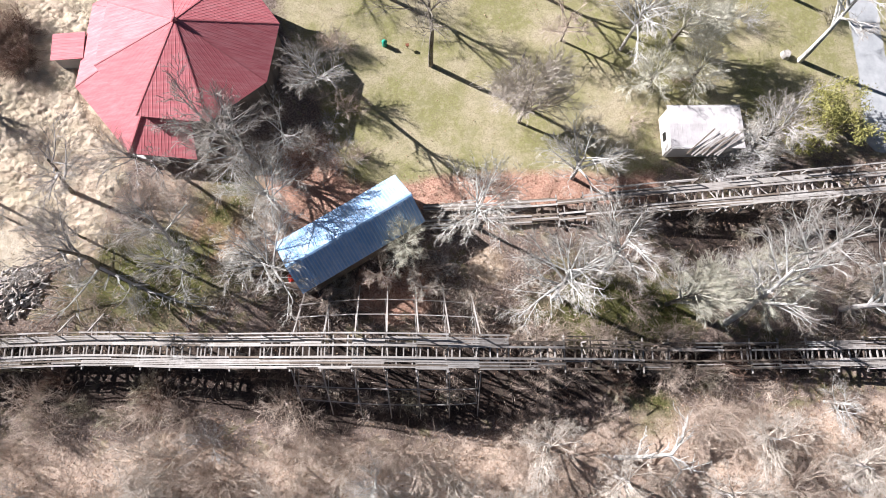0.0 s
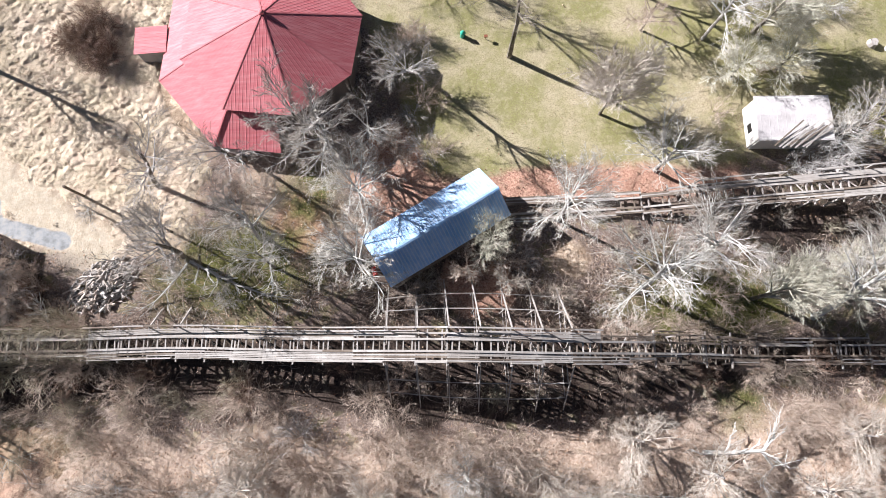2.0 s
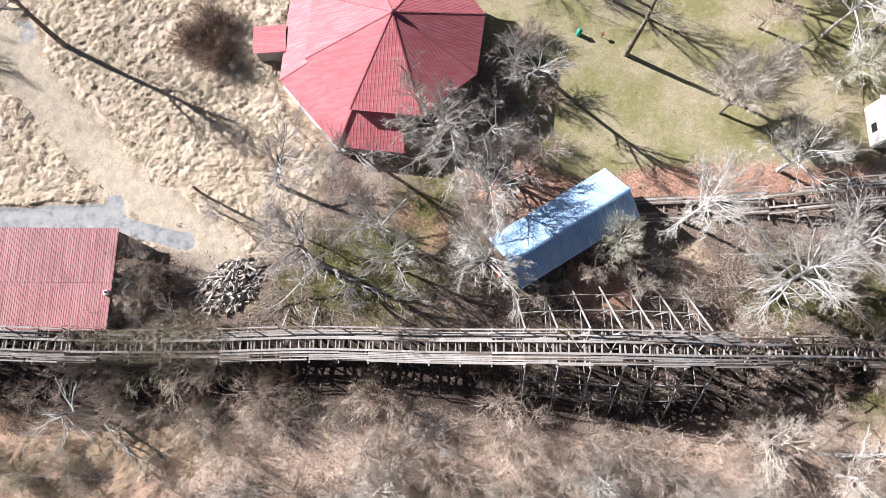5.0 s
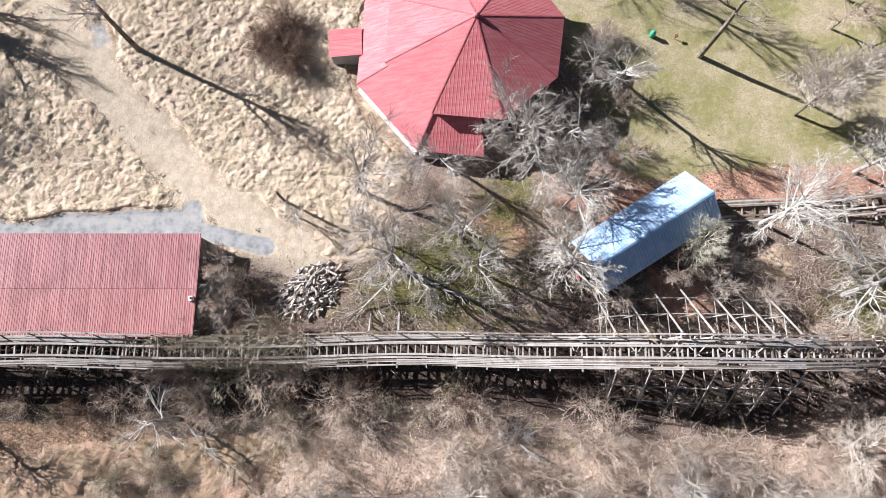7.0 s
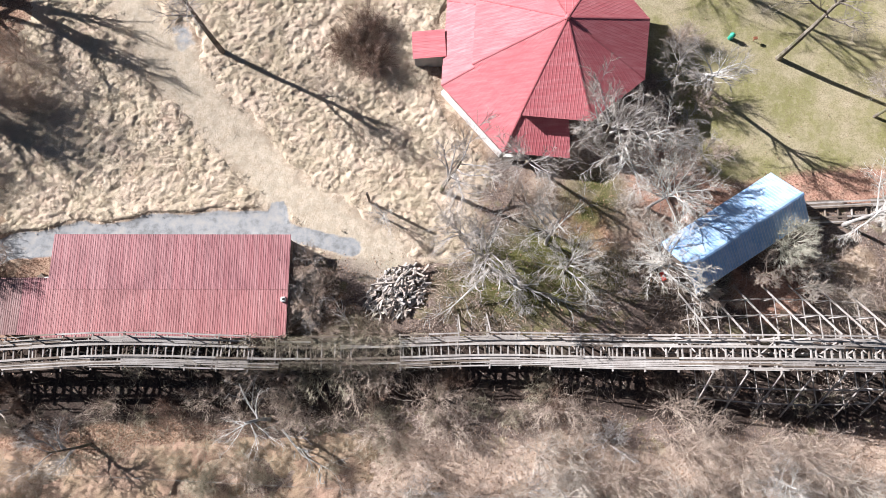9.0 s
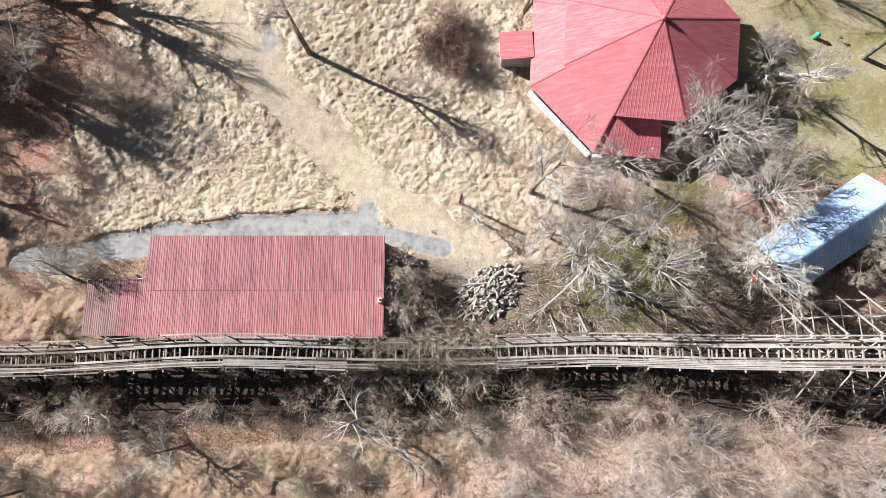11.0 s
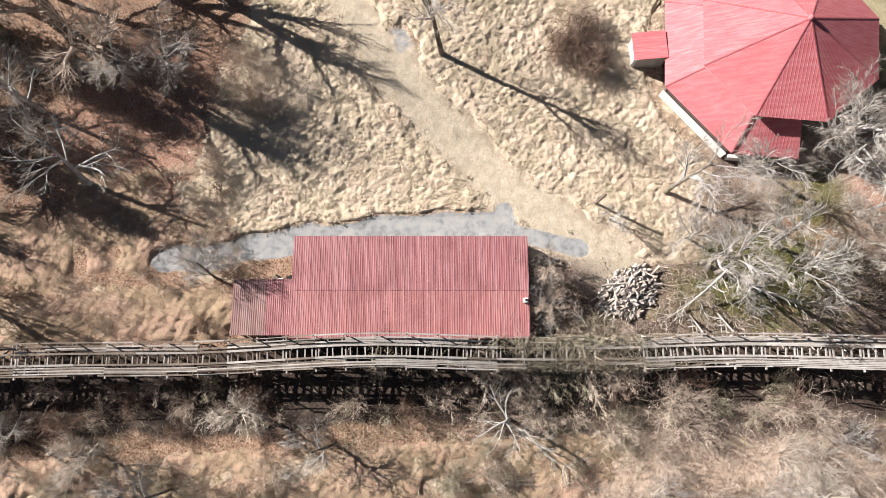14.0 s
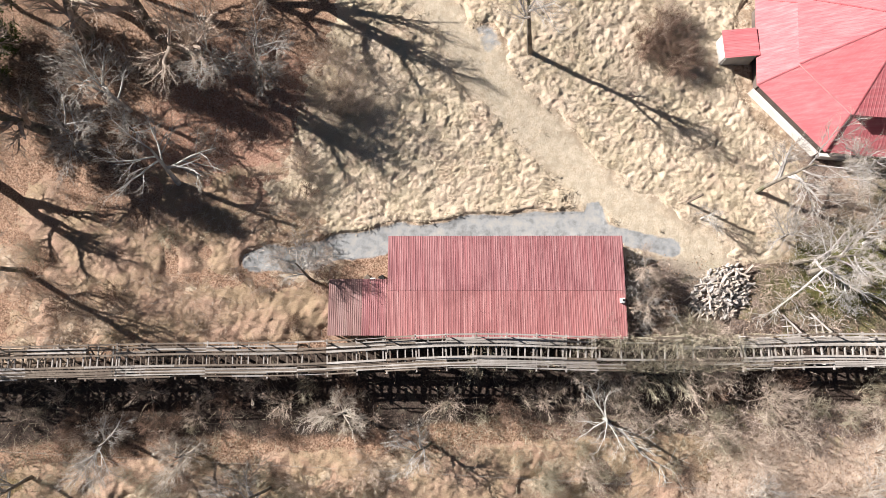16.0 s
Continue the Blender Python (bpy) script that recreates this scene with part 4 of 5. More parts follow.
def pavilion():
    cx, cy, ztop = -27.1, 34.5, 8.1
    top = thing("pavilion", "octagonal pavilion with a two-tier ribbed red metal roof", "building")
    ang = [196 + 44.2 * k for k in range(4)] + [10 + 47 * k for k in range(4)]
    ring = lambda r, z: [(cx + r * math.cos(radians(a)), cy + r * math.sin(radians(a)), z) for a in ang]
    inner, tuck, outer = ring(9.75, 4.4), ring(9.2, 3.75), ring(13.1, 1.75)
    g = lie1(cx, cy) - 0.3
    apex = (cx, cy, ztop)
    skirted = {0, 6, 7}
    for k in range(8):
        j = (k + 1) % 8
        field("roof_panel", (inner[k], inner[j], apex, apex), ROOF_RED, top, 0.36, 0.011)
        beam("hip_cap", inner[k], apex, 0.15, 0.06, ROOF_HIP, top, straight=True)
        # upright band between the two tiers
        u, v = Vector(ring(9.3, 0)[k]), Vector(ring(9.3, 0)[j])
        beam("tier_band", u + Vector((0, 0, 4.02)), v + Vector((0, 0, 4.02)), 0.08, 0.55, ROOF_PINK if k in skirted else WALL_DARK, top, straight=True)
        if k in skirted:
            field("roof_panel", (outer[k], outer[j], tuck[j], tuck[k]), ROOF_RED, top, 0.36, 0.011)
            beam("hip_cap", outer[k], tuck[k], 0.15, 0.06, ROOF_HIP, top, straight=True)
    # lower lean-to roof on the side by the shed
    a, b = Vector(outer[1]), Vector(outer[2])
    c, d = Vector(tuck[2]), Vector(tuck[1])
    low = Vector((0, 0, -0.12))
    b2, c2 = a.lerp(b, 0.72), d.lerp(c, 0.72)
    field("roof_panel", (a + low, b2 + low, c2 + low, d + low), ROOF_RED, top, 0.36, 0.011)
    beam("hip_cap", outer[1], tuck[1], 0.15, 0.06, ROOF_HIP, top, straight=True)
    prism_walls("wall", [p[:2] for p in ring(9.1, 0)], g, 4.3, 0.2, WALL_DARK, top)
    prism_walls("skirt_wall", [p[:2] for p in (ring(12.25, 0)[k] for k in (6, 7, 0, 1))] + [(cx - 2, cy - 9.6), (cx - 6, cy + 9)], g, 1.6, 0.18, WALL_DARK, top)
    # white kerb round the footing
    kerb = ring(12.95, g + 0.75)
    for k in (0, 1):
        p, q = Vector(kerb[k]), Vector(kerb[k + 1])
        beam("kerb", p.lerp(q, 0.0 if k == 0 else 0.02), p.lerp(q, 0.98 if k == 0 else 0.3), 0.9, 0.35, WALL_WHITE, top, (0, 0, 1), straight=True)
    # side room with its own small roof
    x0, x1, y0, y1 = -42.6, -39.0, 34.1, 37.3
    field("roof_panel", ((x0, y0, 1.7), (x0, y1, 1.7), (x1, y1, 2.0), (x1, y0, 2.0)), ROOF_RED, top, 0.36, 0.011)
    prism_walls("room_wall", [(x0 + 0.25, y0 + 0.25), (x1, y0 + 0.25), (x1, y1 - 0.25), (x0 + 0.25, y1 - 0.25)], g, 1.65, 0.15, WALL_GREY, top)
    bm = bmesh.new()
    bmesh.ops.create_uvsphere(bm, u_segments=12, v_segments=6, radius=0.3)
    bmesh.ops.translate(bm, verts=bm.verts, vec=(cx, cy, ztop + 0.05))
    part("finial", bm, ROOF_RED, top)


pavilion()


# ---- long red building ----
def long_building():
    top = thing("long_building", "long low building with a faded red corrugated metal roof", "building", (-67.7, 10.7, 0), -2.66)
    w, s, n = 11.88, -5.3, 5.05
    zs, zn = 2.45, 2.1
    g = -1.4
    cols = 25
    for i in range(cols):
        a, b = -w + i * 2 * w / cols, -w + (i + 1) * 2 * w / cols
        mid = -0.55
        zm = zs + (zn - zs) * (mid - s) / (n - s)
        field("roof_panel", ((a, s, zs), (b - 0.01, s, zs), (b - 0.01, mid - 0.02, zm), (a, mid - 0.02, zm)), ROOF_DUST, top, 0.23, 0.014)
        field("roof_panel", ((a, mid, zm + 0.015), (b - 0.01, mid, zm + 0.015), (b - 0.01, n, zn + 0.015), (a, n, zn + 0.015)), ROOF_ROSE, top, 0.23, 0.014)
    prism_walls("wall", [(-w + 0.3, s + 0.3), (w - 0.3, s + 0.3), (w - 0.3, n - 0.3), (-w + 0.3, n - 0.3)], g, 2.0, 0.2, WALL_DARK, top)
    # open lean-to with weathered sheets over battens
    for i in range(7):
        a, b = -w - 5.9 + i * 5.85 / 7, -w - 5.9 + (i + 1) * 5.85 / 7
        field("roof_panel", ((a, s + 0.3, 2.15), (b - 0.02, s + 0.3, 2.15), (b - 0.02, 0.65, 2.0), (a, 0.65, 2.0)), ROOF_OLD if i < 4 else ROOF_ROSE, top, 0.21, 0.015)
    for x in (-w - 5.7, -w - 3, -w - 0.2):
        for y in (s + 0.5, 0.4):
            beam("post", (x, y, g), (x, y, 2.0), 0.15, 0.15, WOOD_DARK, top)
    prism_walls("wall", [(-w - 5.6, s + 0.7), (-w, s + 0.7), (-w, s + 0.9)], g, 1.95, 0.12, WALL_GREY, top)
    # vent box by the end wall and a small flue
    vent = thing("roof_vent", "small white metal vent box on the roof edge", "vent", (-56.2, 8.6, 2.27))
    bm = bmesh.new()
    bmesh.ops.create_cube(bm, size=1.0)
    bmesh.ops.scale(bm, verts=bm.verts, vec=(0.45, 0.5, 0.4))
    bmesh.ops.translate(bm, verts=bm.verts, vec=(-0.1, 0, 0.22))
    bmesh.ops.bevel(bm, geom=bm.edges[:], offset=0.04, segments=2, affect="EDGES")
    part("box", bm, WHITE_METAL, vent)
    bm = bmesh.new()
    bmesh.ops.create_cone(bm, cap_ends=True, segments=12, radius1=0.12, radius2=0.12, depth=0.1)
    bmesh.ops.translate(bm, verts=bm.verts, vec=(-0.05, 0.02, 0.45))
    part("opening", bm, DARK, vent)


long_building()


# ---- blue-grey shed ----
def blue_shed():
    top = thing("shed", "long gabled shed with a blue-grey galvanised metal roof", "building", (-10.5, 13.15, 0), 29.2)
    L, W, WN, ze, zr = 7.15, 2.75, 3.35, 2.55, 4.35
    zn = zr - (zr - ze) * WN / W
    n = 14
    for i in range(n):
        a, b = -L + i * 2 * L / n, -L + (i + 1) * 2 * L / n - 0.01
        field("roof_panel", ((a, -W, ze), (b, -W, ze), (b, 0, zr), (a, 0, zr)), ROOF_BLUE, top, 0.30, 0.038)
        field("roof_panel", ((b, WN, zn), (a, WN, zn), (a, 0, zr), (b, 0, zr)), ROOF_BLUE, top, 0.30, 0.038)
    bm = bmesh.new()
    for s in (-1, 1):
        vs = [bm.verts.new(v) for v in ((-L - 0.02, 0, zr + 0.06), (L + 0.02, 0, zr + 0.06), (L + 0.02, s * 0.2, zr - 0.01), (-L - 0.02, s * 0.2, zr - 0.01))]
        bm.faces.new(vs)
    part("ridge_cap", bm, ROOF_BLUE, top)
    g = -1.4
    prism_walls("wall", [(-L + 0.3, -W + 0.3), (L - 0.3, -W + 0.3), (L - 0.3, W - 0.3), (-L + 0.3, W - 0.3)], g, ze - 0.05, 0.15, WOOD_DARK, top)
    for s in (-1, 1):
        bm = bmesh.new()
        x = s * (L - 0.3)
        a = [bm.verts.new(v) for v in ((x, -W + 0.3, ze), (x, W - 0.3, ze), (x, 0, zr - 0.15))]
        b = [bm.verts.new((v.co.x - s * 0.1, v.co.y, v.co.z)) for v in a]
        bm.faces.new(a)
        bm.faces.new(b[::-1])
        for i in range(3):
            bm.faces.new((a[i], b[i], b[(i + 1) % 3], a[(i + 1) % 3]))
        part("gable", bm, WOOD_DARK, top)


blue_shed()


# ---- white cabin ----
def cabin():
    top = thing("cabin", "small white cabin with a pale weathered roof beside the back track", "building", (28.15, 23.8, 0), -1.5)
    L, W, ze, zr = 4.1, 2.55, 2.3, 2.45
    n = 9
    for i in range(n):
        a, b = -L + i * 2 * L / n, -L + (i + 1) * 2 * L / n - 0.01
        field("roof_panel", ((a, -W, ze), (b, -W, ze), (b, 0.3, zr), (a, 0.3, zr)), ROOF_WHITE, top, 3.0, 0.006)
        field("roof_panel", ((b, W, ze), (a, W, ze), (a, 0.3, zr), (b, 0.3, zr)), ROOF_WHITE, top, 3.0, 0.006)
    prism_walls("wall", [(-L + 0.25, -W + 0.25), (L - 0.25, -W + 0.25), (L - 0.25, W - 0.25), (-L + 0.25, W - 0.25)], -1.5, ze + 0.02, 0.15, WALL_WHITE, top)
    beam("window", (-L + 0.16, -0.9, 0.5), (-L + 0.16, 0.1, 0.5), 0.06, 0.8, DARK, top, (1, 0, 0), straight=True)
    # leaning boards in front
    floor = bmesh.new()
    bmesh.ops.create_cube(floor, size=1.0)
    bmesh.ops.scale(floor, verts=floor.verts, vec=(2 * L - 0.7, 2 * W - 0.7, 0.1))
    bmesh.ops.translate(floor, verts=floor.verts, vec=(0, 0, -0.35))
    part("floor", floor, WOOD_DARK, top)
    for i in range(9):
        x = -1.2 + i * 0.42 + 0.1 * (i % 2)
        low, far = -W - 0.6 - 0.12 * (i % 3), -0.5 - 0.3 * (i % 4)
        tilt = lambda y: ze + 0.2 * (y + W) + 0.1
        beam("loose_board", (x - 1.3, low, tilt(low)), (x + 1.9, far, tilt(far)), 0.16, 0.05, WOOD_PALE if i % 3 else WOOD_DARK, top, straight=True)


cabin()


# ---- log pile ----
def log_pile():
    rng = np.random.default_rng(5)
    for i in range(300):
        r, a = 3.7 * rng.random() ** 0.6, rng.random() * 6.283
        u, v = r * math.cos(a), r * math.sin(a) * 0.68
        x, y = -45.3 + 0.80 * u - 0.55 * v, 9.1 + 0.55 * u + 0.80 * v
        h = 0.14 + 0.75 * max(0.0, 1 - r / 3.6) * math.sqrt(rng.random())
        length, rad = 0.50 + 0.60 * rng.random(), 0.06 + 0.09 * rng.random() ** 2
        if i % 12 == 0:
            length, rad = 1.6 + 1.3 * rng.random(), 0.07
        bm = bmesh.new()
        bmesh.ops.create_cone(bm, cap_ends=True, segments=8, radius1=rad, radius2=rad * 0.85, depth=length)
        for v in bm.verts:
            v.co += Vector(rng.normal(0, 0.030, 3))
        ob = part("cut_log", bm, (LOG_WOOD, WOOD_PALE, WOOD_PALE)[i % 3], None)
        tagged(ob, "cut pale log lying loose on a heap", "log", "heap of logs")
        ob.matrix_basis = pose(x, y, lie1(x, y) + h, 90 + rng.normal(0, 22), 0, rng.normal(-50, 28 if i % 12 == 0 else 42))


log_pile()


# ---- scattered shrubs ----
def blocked(x, y):
    if abs(y - LINE_Y(x)) < 1.2 and LINE_Z(x) > 3.0:
        return True
    if x > -4 and abs(y - BACK_Y(x)) < 2.0:
        return True
    if -86 < x < -55.3 and 5.0 < y < 18.5:
        return True
    if math.hypot(x + 27, y - 34.4) < 14:
        return True
    c, s = math.cos(radians(-29.2)), math.sin(radians(-29.2))
    u, v = (x + 10.7) * c - (y - 13) * s, (x + 10.7) * s + (y - 13) * c
    if abs(u) < 7.6 and abs(v) < 3.2:
        return True
    if 23 < x < 34 and 18.5 < y < 27.5:
        return True
    if -37 < x < -25 and 6.5 < y < 12.5 and (x * 7.1 + y * 3.3) % 1.0 < 0.6:
        return True
    if math.hypot(x - 19.5, y + 6.5) < 2.8 or (14.5 < x < 22.5 and -11.5 < y < -8.5):
        return True
    return math.hypot(x + 45.4, y - 9) < 3.5


def scatter():
    rng = np.random.default_rng(3)
    for x0, x1, y0, y1, count, lo, hi, kinds in (
        (-45, 50, -16, -5.5, 72, 0.7, 1.35, (0, 3, 4, 0, 3, 1, 3)),
        (-120, -45, -16, -4.0, 44, 0.6, 1.2, (0, 2, 2, 3, 2)),
        (-118, -45, -3.5, 2, 44, 0.5, 1.0, (0, 6, 2, 0)),
        (-55, -51, 5, 11, 10, 0.6, 1.0, (0, 1, 6)),
        (-60, 30, 5, 10, 22, 0.4, 0.8, (0, 1, 2, 2)),
        (-20, 50, 3, 14, 28, 0.6, 1.2, (1, 4, 0, 2)),
        (-118, -84, 3.8, 6.6, 18, 0.5, 0.85, (0, 2, 5, 0)),
        (-118, -86, 5, 40, 46, 0.5, 1.0, (0, 5, 2, 5, 6, 0)),
        (-34, -13, 13, 26, 9, 0.6, 1.0, (1, 0, 0, 4)),
        (-14, -8.5, 22, 37, 12, 0.6, 1.0, (0, 1, 6, 0)),
        (18, 48, 20, 40, 10, 0.6, 1.2, (0, 2, 1)),
        (-86.5, -80.5, 30.5, 37, 6, 0.8, 1.1, (0, 0, 3)),
        (-50.5, -46, 34.5, 40.5, 13, 0.9, 1.35, (6, 6, 6, 0)),
        (-42, 40, -4.5, 0.5, 34, 0.6, 1.1, (0, 6, 2, 0, 3)),
        (-62, -30, -3.5, 1.0, 14, 0.7, 1.1, (0, 2, 3, 6)),
    ):
        for _ in range(count):
            x, y = x0 + (x1 - x0) * rng.random(), y0 + (y1 - y0) * rng.random()
            k, kind, turn = lo + (hi - lo) * rng.random(), kinds[rng.integers(len(kinds))], 360 * rng.random()
            if not blocked(x, y):
                shrub(kind, x, y, k, turn)


scatter()
rng_vine = np.random.default_rng(9)
shrub(2, -69.6, 5.0, 1.75, 20)
for k in range(16):
    # growth that has swallowed the sagging stretch of track
    x = -61 + 15 * rng_vine.random()
    shrub((2, 0, 0)[k % 3], x, LINE_Y(x) + rng_vine.choice((-1.9, -1.7, 0.0, 1.8)), 1.0 + 0.45 * rng_vine.random(), 360 * rng_vine.random())
for x, y, k in ((31.2, 19.9, 1.25), (33.8, 22.4, 1.4), (29.6, 19.6, 1.1), (33.4, 20.4, 1.3)):
    shrub(1, x, y, k, 97 * x)
for k in range(12):
    x = 6 + 26 * rng_vine.random()
    shrub(0, x, LINE_Y(x) + rng_vine.choice((-1.8, 1.7, 1.9)), 0.7 + 0.5 * rng_vine.random(), 360 * rng_vine.random())
for k in range(6):
    shrub(1 if k % 2 else 0, -55.0 + 2.6 * rng_vine.random(), 5.5 + 6.5 * rng_vine.random(), 0.8 + 0.3 * rng_vine.random(), 360 * rng_vine.random())


# ---- evergreen shrubs ----
def evergreen(x, y, radius, height, material, label, seed, count):
    rng = np.random.default_rng(seed)
    top = thing("evergreen_shrub", label, "shrub", (x, y, lie1(x, y)))
    out = []
    for _ in range(14):
        a = rng.random() * 6.283
        w = np.array([math.cos(a) * 0.7, math.sin(a) * 0.7, 0.8])
        grow(rng, (0, 0, -0.1), w / np.linalg.norm(w), height, 0.05, 1, 2, (0, 5), (0, 0.02, 0), out)
    part("stems", tubes([t for _, t in out], 3), BARK_TRUNK, top)
    verts, faces = [], []
    hubs = rng.normal(0, 1, (60, 3)) * (radius * 0.45, radius * 0.45, height * 0.22) + (0, 0, height * 0.62)
    for i in range(count):
        h = hubs[rng.integers(60)] + rng.normal(0, radius * 0.11, 3)
        h[2] = max(h[2], 0.1)
        u = rng.normal(0, 1, 3)
        u /= np.linalg.norm(u)
        v = np.cross(u, rng.normal(0, 1, 3))
        v /= np.linalg.norm(v)
        l, w = 0.10 + 0.1 * rng.random(), 0.05
        k = len(verts)
        verts += [(h + u * l).tolist(), (h + v * w).tolist(), (h - u * l).tolist(), (h - v * w).tolist()]
        faces.append((k, k + 1, k + 2, k + 3))
    tagged(part("foliage", (verts, faces), material, top), kind="stuff")


def conifer(x, y, radius, height, label, seed, count):
    rng = np.random.default_rng(seed)
    top = thing("evergreen_tree", label, "tree", (x, y, lie1(x, y)))
    trunk = [(0, 0, height * k / 6 - 0.2, 0.26 - 0.038 * k, 0.1 * math.sin(k), 0.1 * math.cos(k * 1.7) - 0.1, height * (k + 1) / 6 - 0.2, 0.222 - 0.038 * k) for k in range(6)]
    part("trunk", tubes(trunk, 8), BARK_TRUNK, top)
    limbs, verts, faces = [], [], []
    for i in range(70):
        f = 0.22 + 0.76 * (i + rng.random()) / 70
        a = i * 2.4 + rng.normal(0, 0.3)
        reach = radius * (1 - 0.75 * max(0.0, (f - 0.4) / 0.6)) * (0.6 + 0.5 * rng.random())
        b = np.array((0, 0, f * height))
        e = b + np.array((math.cos(a) * reach, math.sin(a) * reach, 0.15 * reach + rng.normal(0, 0.3)))
        limbs.append((*b, 0.05, *e, 0.02))
        for _ in range(count // 70):
            h = b + (e - b) * (0.25 + 0.8 * rng.random()) + rng.normal(0, 0.32, 3)
            u = (e - b) / reach + rng.normal(0, 0.7, 3)
            u /= np.linalg.norm(u)
            v = np.cross(u, rng.normal(0, 1, 3))
            v /= np.linalg.norm(v)
            k = len(verts)
            verts += [(h + u * 0.20).tolist(), (h + v * 0.06).tolist(), (h - u * 0.20).tolist(), (h - v * 0.06).tolist()]
            faces.append((k, k + 1, k + 2, k + 3))
    part("limbs", tubes(limbs, 4), BARK_TRUNK, top)
    tagged(part("foliage", (verts, faces), LEAF_GREEN, top), kind="stuff")


conifer(-119.5, 44.0, 3.2, 15.5, "tall dark green evergreen tree among bare trees", 11, 15000)
# out of view; added only for the shade it throws into the wood
conifer(-129.0, 40.5, 3.2, 16.0, "unseen evergreen tree added to shade the wood floor", 13, 4500)
conifer(-122.5, 33.0, 3.2, 16.0, "tall narrow dark green evergreen tree among bare trees", 12, 12000)
evergreen(43.5, 24.8, 3.6, 4.2, LEAF_YELLOW, "dense yellow-green evergreen shrub beside the cabin", 1, 9000)
evergreen(39.8, 23.0, 2.2, 2.8, LEAF_YELLOW, "smaller yellow-green evergreen shrub beside the cabin", 2, 3500)
evergreen(-121.0, 40.0, 2.6, 3.4, LEAF_GREEN, "dark green evergreen thicket below bare trees", 3, 5000)
evergreen(-122.5, 37.0, 3.0, 4.0, LEAF_GREEN, "dark green evergreen shrub below bare trees", 4, 4000)
evergreen(44.0, -9.0, 1.0, 1.4, LEAF_YELLOW, "small bright green shrub among brush", 5, 900)


# ---- fallen limbs, post, bits and pieces ----
def fallen(label, seed, points, radius, kids):
    rng = np.random.default_rng(seed)
    out = []
    pts = [np.array((x, y, lie1(x, y) + z)) for x, y, z in points]
    n = len(pts) - 1
    for i in range(n):
        r0, r1 = radius * (1 - 0.7 * i / n), radius * (1 - 0.7 * (i + 1) / n)
        out.append((0, (*pts[i], r0, *pts[i + 1], r1)))
        for _ in range(kids):
            f = rng.random()
            d = pts[i + 1] - pts[i]
            w = d / np.linalg.norm(d) + rng.normal(0, 0.6, 3)
            w[2] = abs(w[2]) * 0.6
            grow(rng, pts[i] * (1 - f) + pts[i + 1] * f, w / np.linalg.norm(w), 1.6 + 1.2 * rng.random(), r1 * 0.5, 2, 3, (0, 0, 4), (0, 0, 0, 0), out)
    segs = []
    for l, t in out:
        t = list(t)
        t[3], t[7] = max(t[3], 0.025), max(t[7], 0.02)
        segs.append(t)
    top = part("fallen_limb", tubes(segs, 5), BARK_WHITE, None)
    return tagged(top, label, "branch")


fallen("fallen pale tree limb lying over moss", 1, [(-35.5, 10.9, 2.9), (-33.4, 9.7, 1.6), (-31.0, 8.5, 0.8), (-28.5, 7.5, 0.6), (-26, 7.0, 0.3)], 0.17, 5)
fallen("fallen bare limb beside the heap of logs", 2, [(-35.8, 10.7, 2.6), (-37.6, 9.0, 1.5), (-39.6, 7.4, 0.4), (-41.4, 6.4, 0.2)], 0.12, 4)
snag = tubes([(0, 0, -0.3, 0.42, 0.05, 0, 1.4, 0.33), (0.05, 0, 1.4, 0.33, -0.05, 0.08, 3.0, 0.27), (-0.05, 0.08, 3.0, 0.27, 0.0, 0.2, 3.6, 0.06)], 9)
tagged(part("broken_trunk", snag, BARK_TRUNK), "snapped dark tree trunk standing above moss", "tree trunk").location = (-35.6, 10.9, lie1(-35.6, 10.9))
fallen("fallen white trunk in brush", 3, [(15.0, -10.2, 0.4), (17.4, -10.2, 1.7), (20.0, -10.0, 2.5), (21.2, -8.8, 2.6), (21.8, -7.6, 2.2)], 0.27, 3)
fallen("second fallen white limb in brush", 4, [(19.9, -10.0, 2.3), (20.9, -11.6, 2.0), (20.4, -13.2, 0.5)], 0.16, 3)
fallen("fallen limb in the brush below the track", 5, [(5, -13.2, 0.4), (8, -13.9, 0.5), (11.5, -14.2, 0.3)], 0.11, 3)
fallen("fallen limb among dead leaves", 6, [(-57.0, -4.0, 0.6), (-55.0, -6.6, 0.6), (-52.2, -8.2, 0.3)], 0.11, 4)
fallen("broken limb at the foot of the building", 7, [(-49.6, 4.9, 1.5), (-50.4, 6.6, 0.8), (-51.0, 7.6, 0.3)], 0.08, 2)

pole = thing("wooden_post", "thin leaning wooden post alone in dry grass", "post", (-47.8, 18.9, lie1(-47.8, 18.9)))
beam("shaft", (0, 0, -0.4), (0.12, -0.2, 4.2), 0.2, 0.2, WOOD_DARK, pole, (1, 0, 0))

stump = bmesh.new()
bmesh.ops.create_cone(stump, cap_ends=True, segments=14, radius1=0.6, radius2=0.42, depth=0.6)
for v in stump.verts:
    v.co += Vector((random.uniform(-0.08, 0.08), random.uniform(-0.08, 0.08), random.uniform(-0.03, 0.1)))
stump_ob = tagged(part("tree_stump", stump, WOOD_PALE), "pale sawn tree stump on the lawn", "stump")
stump_ob.location = (40.4, 33.6, lie1(40.4, 33.6) + 0.25)

bin_top = thing("litter_bin", "green cone-shaped litter bin on the lawn", "bin", (-6.6, 36.4, lie1(-6.6, 36.4)))
bm = bmesh.new()
bmesh.ops.create_cone(bm, cap_ends=True, segments=16, radius1=0.42, radius2=0.36, depth=1.0)
bmesh.ops.translate(bm, verts=bm.verts, vec=(0, 0, 0.5))
part("body", bm, GREEN_PAINT, bin_top)
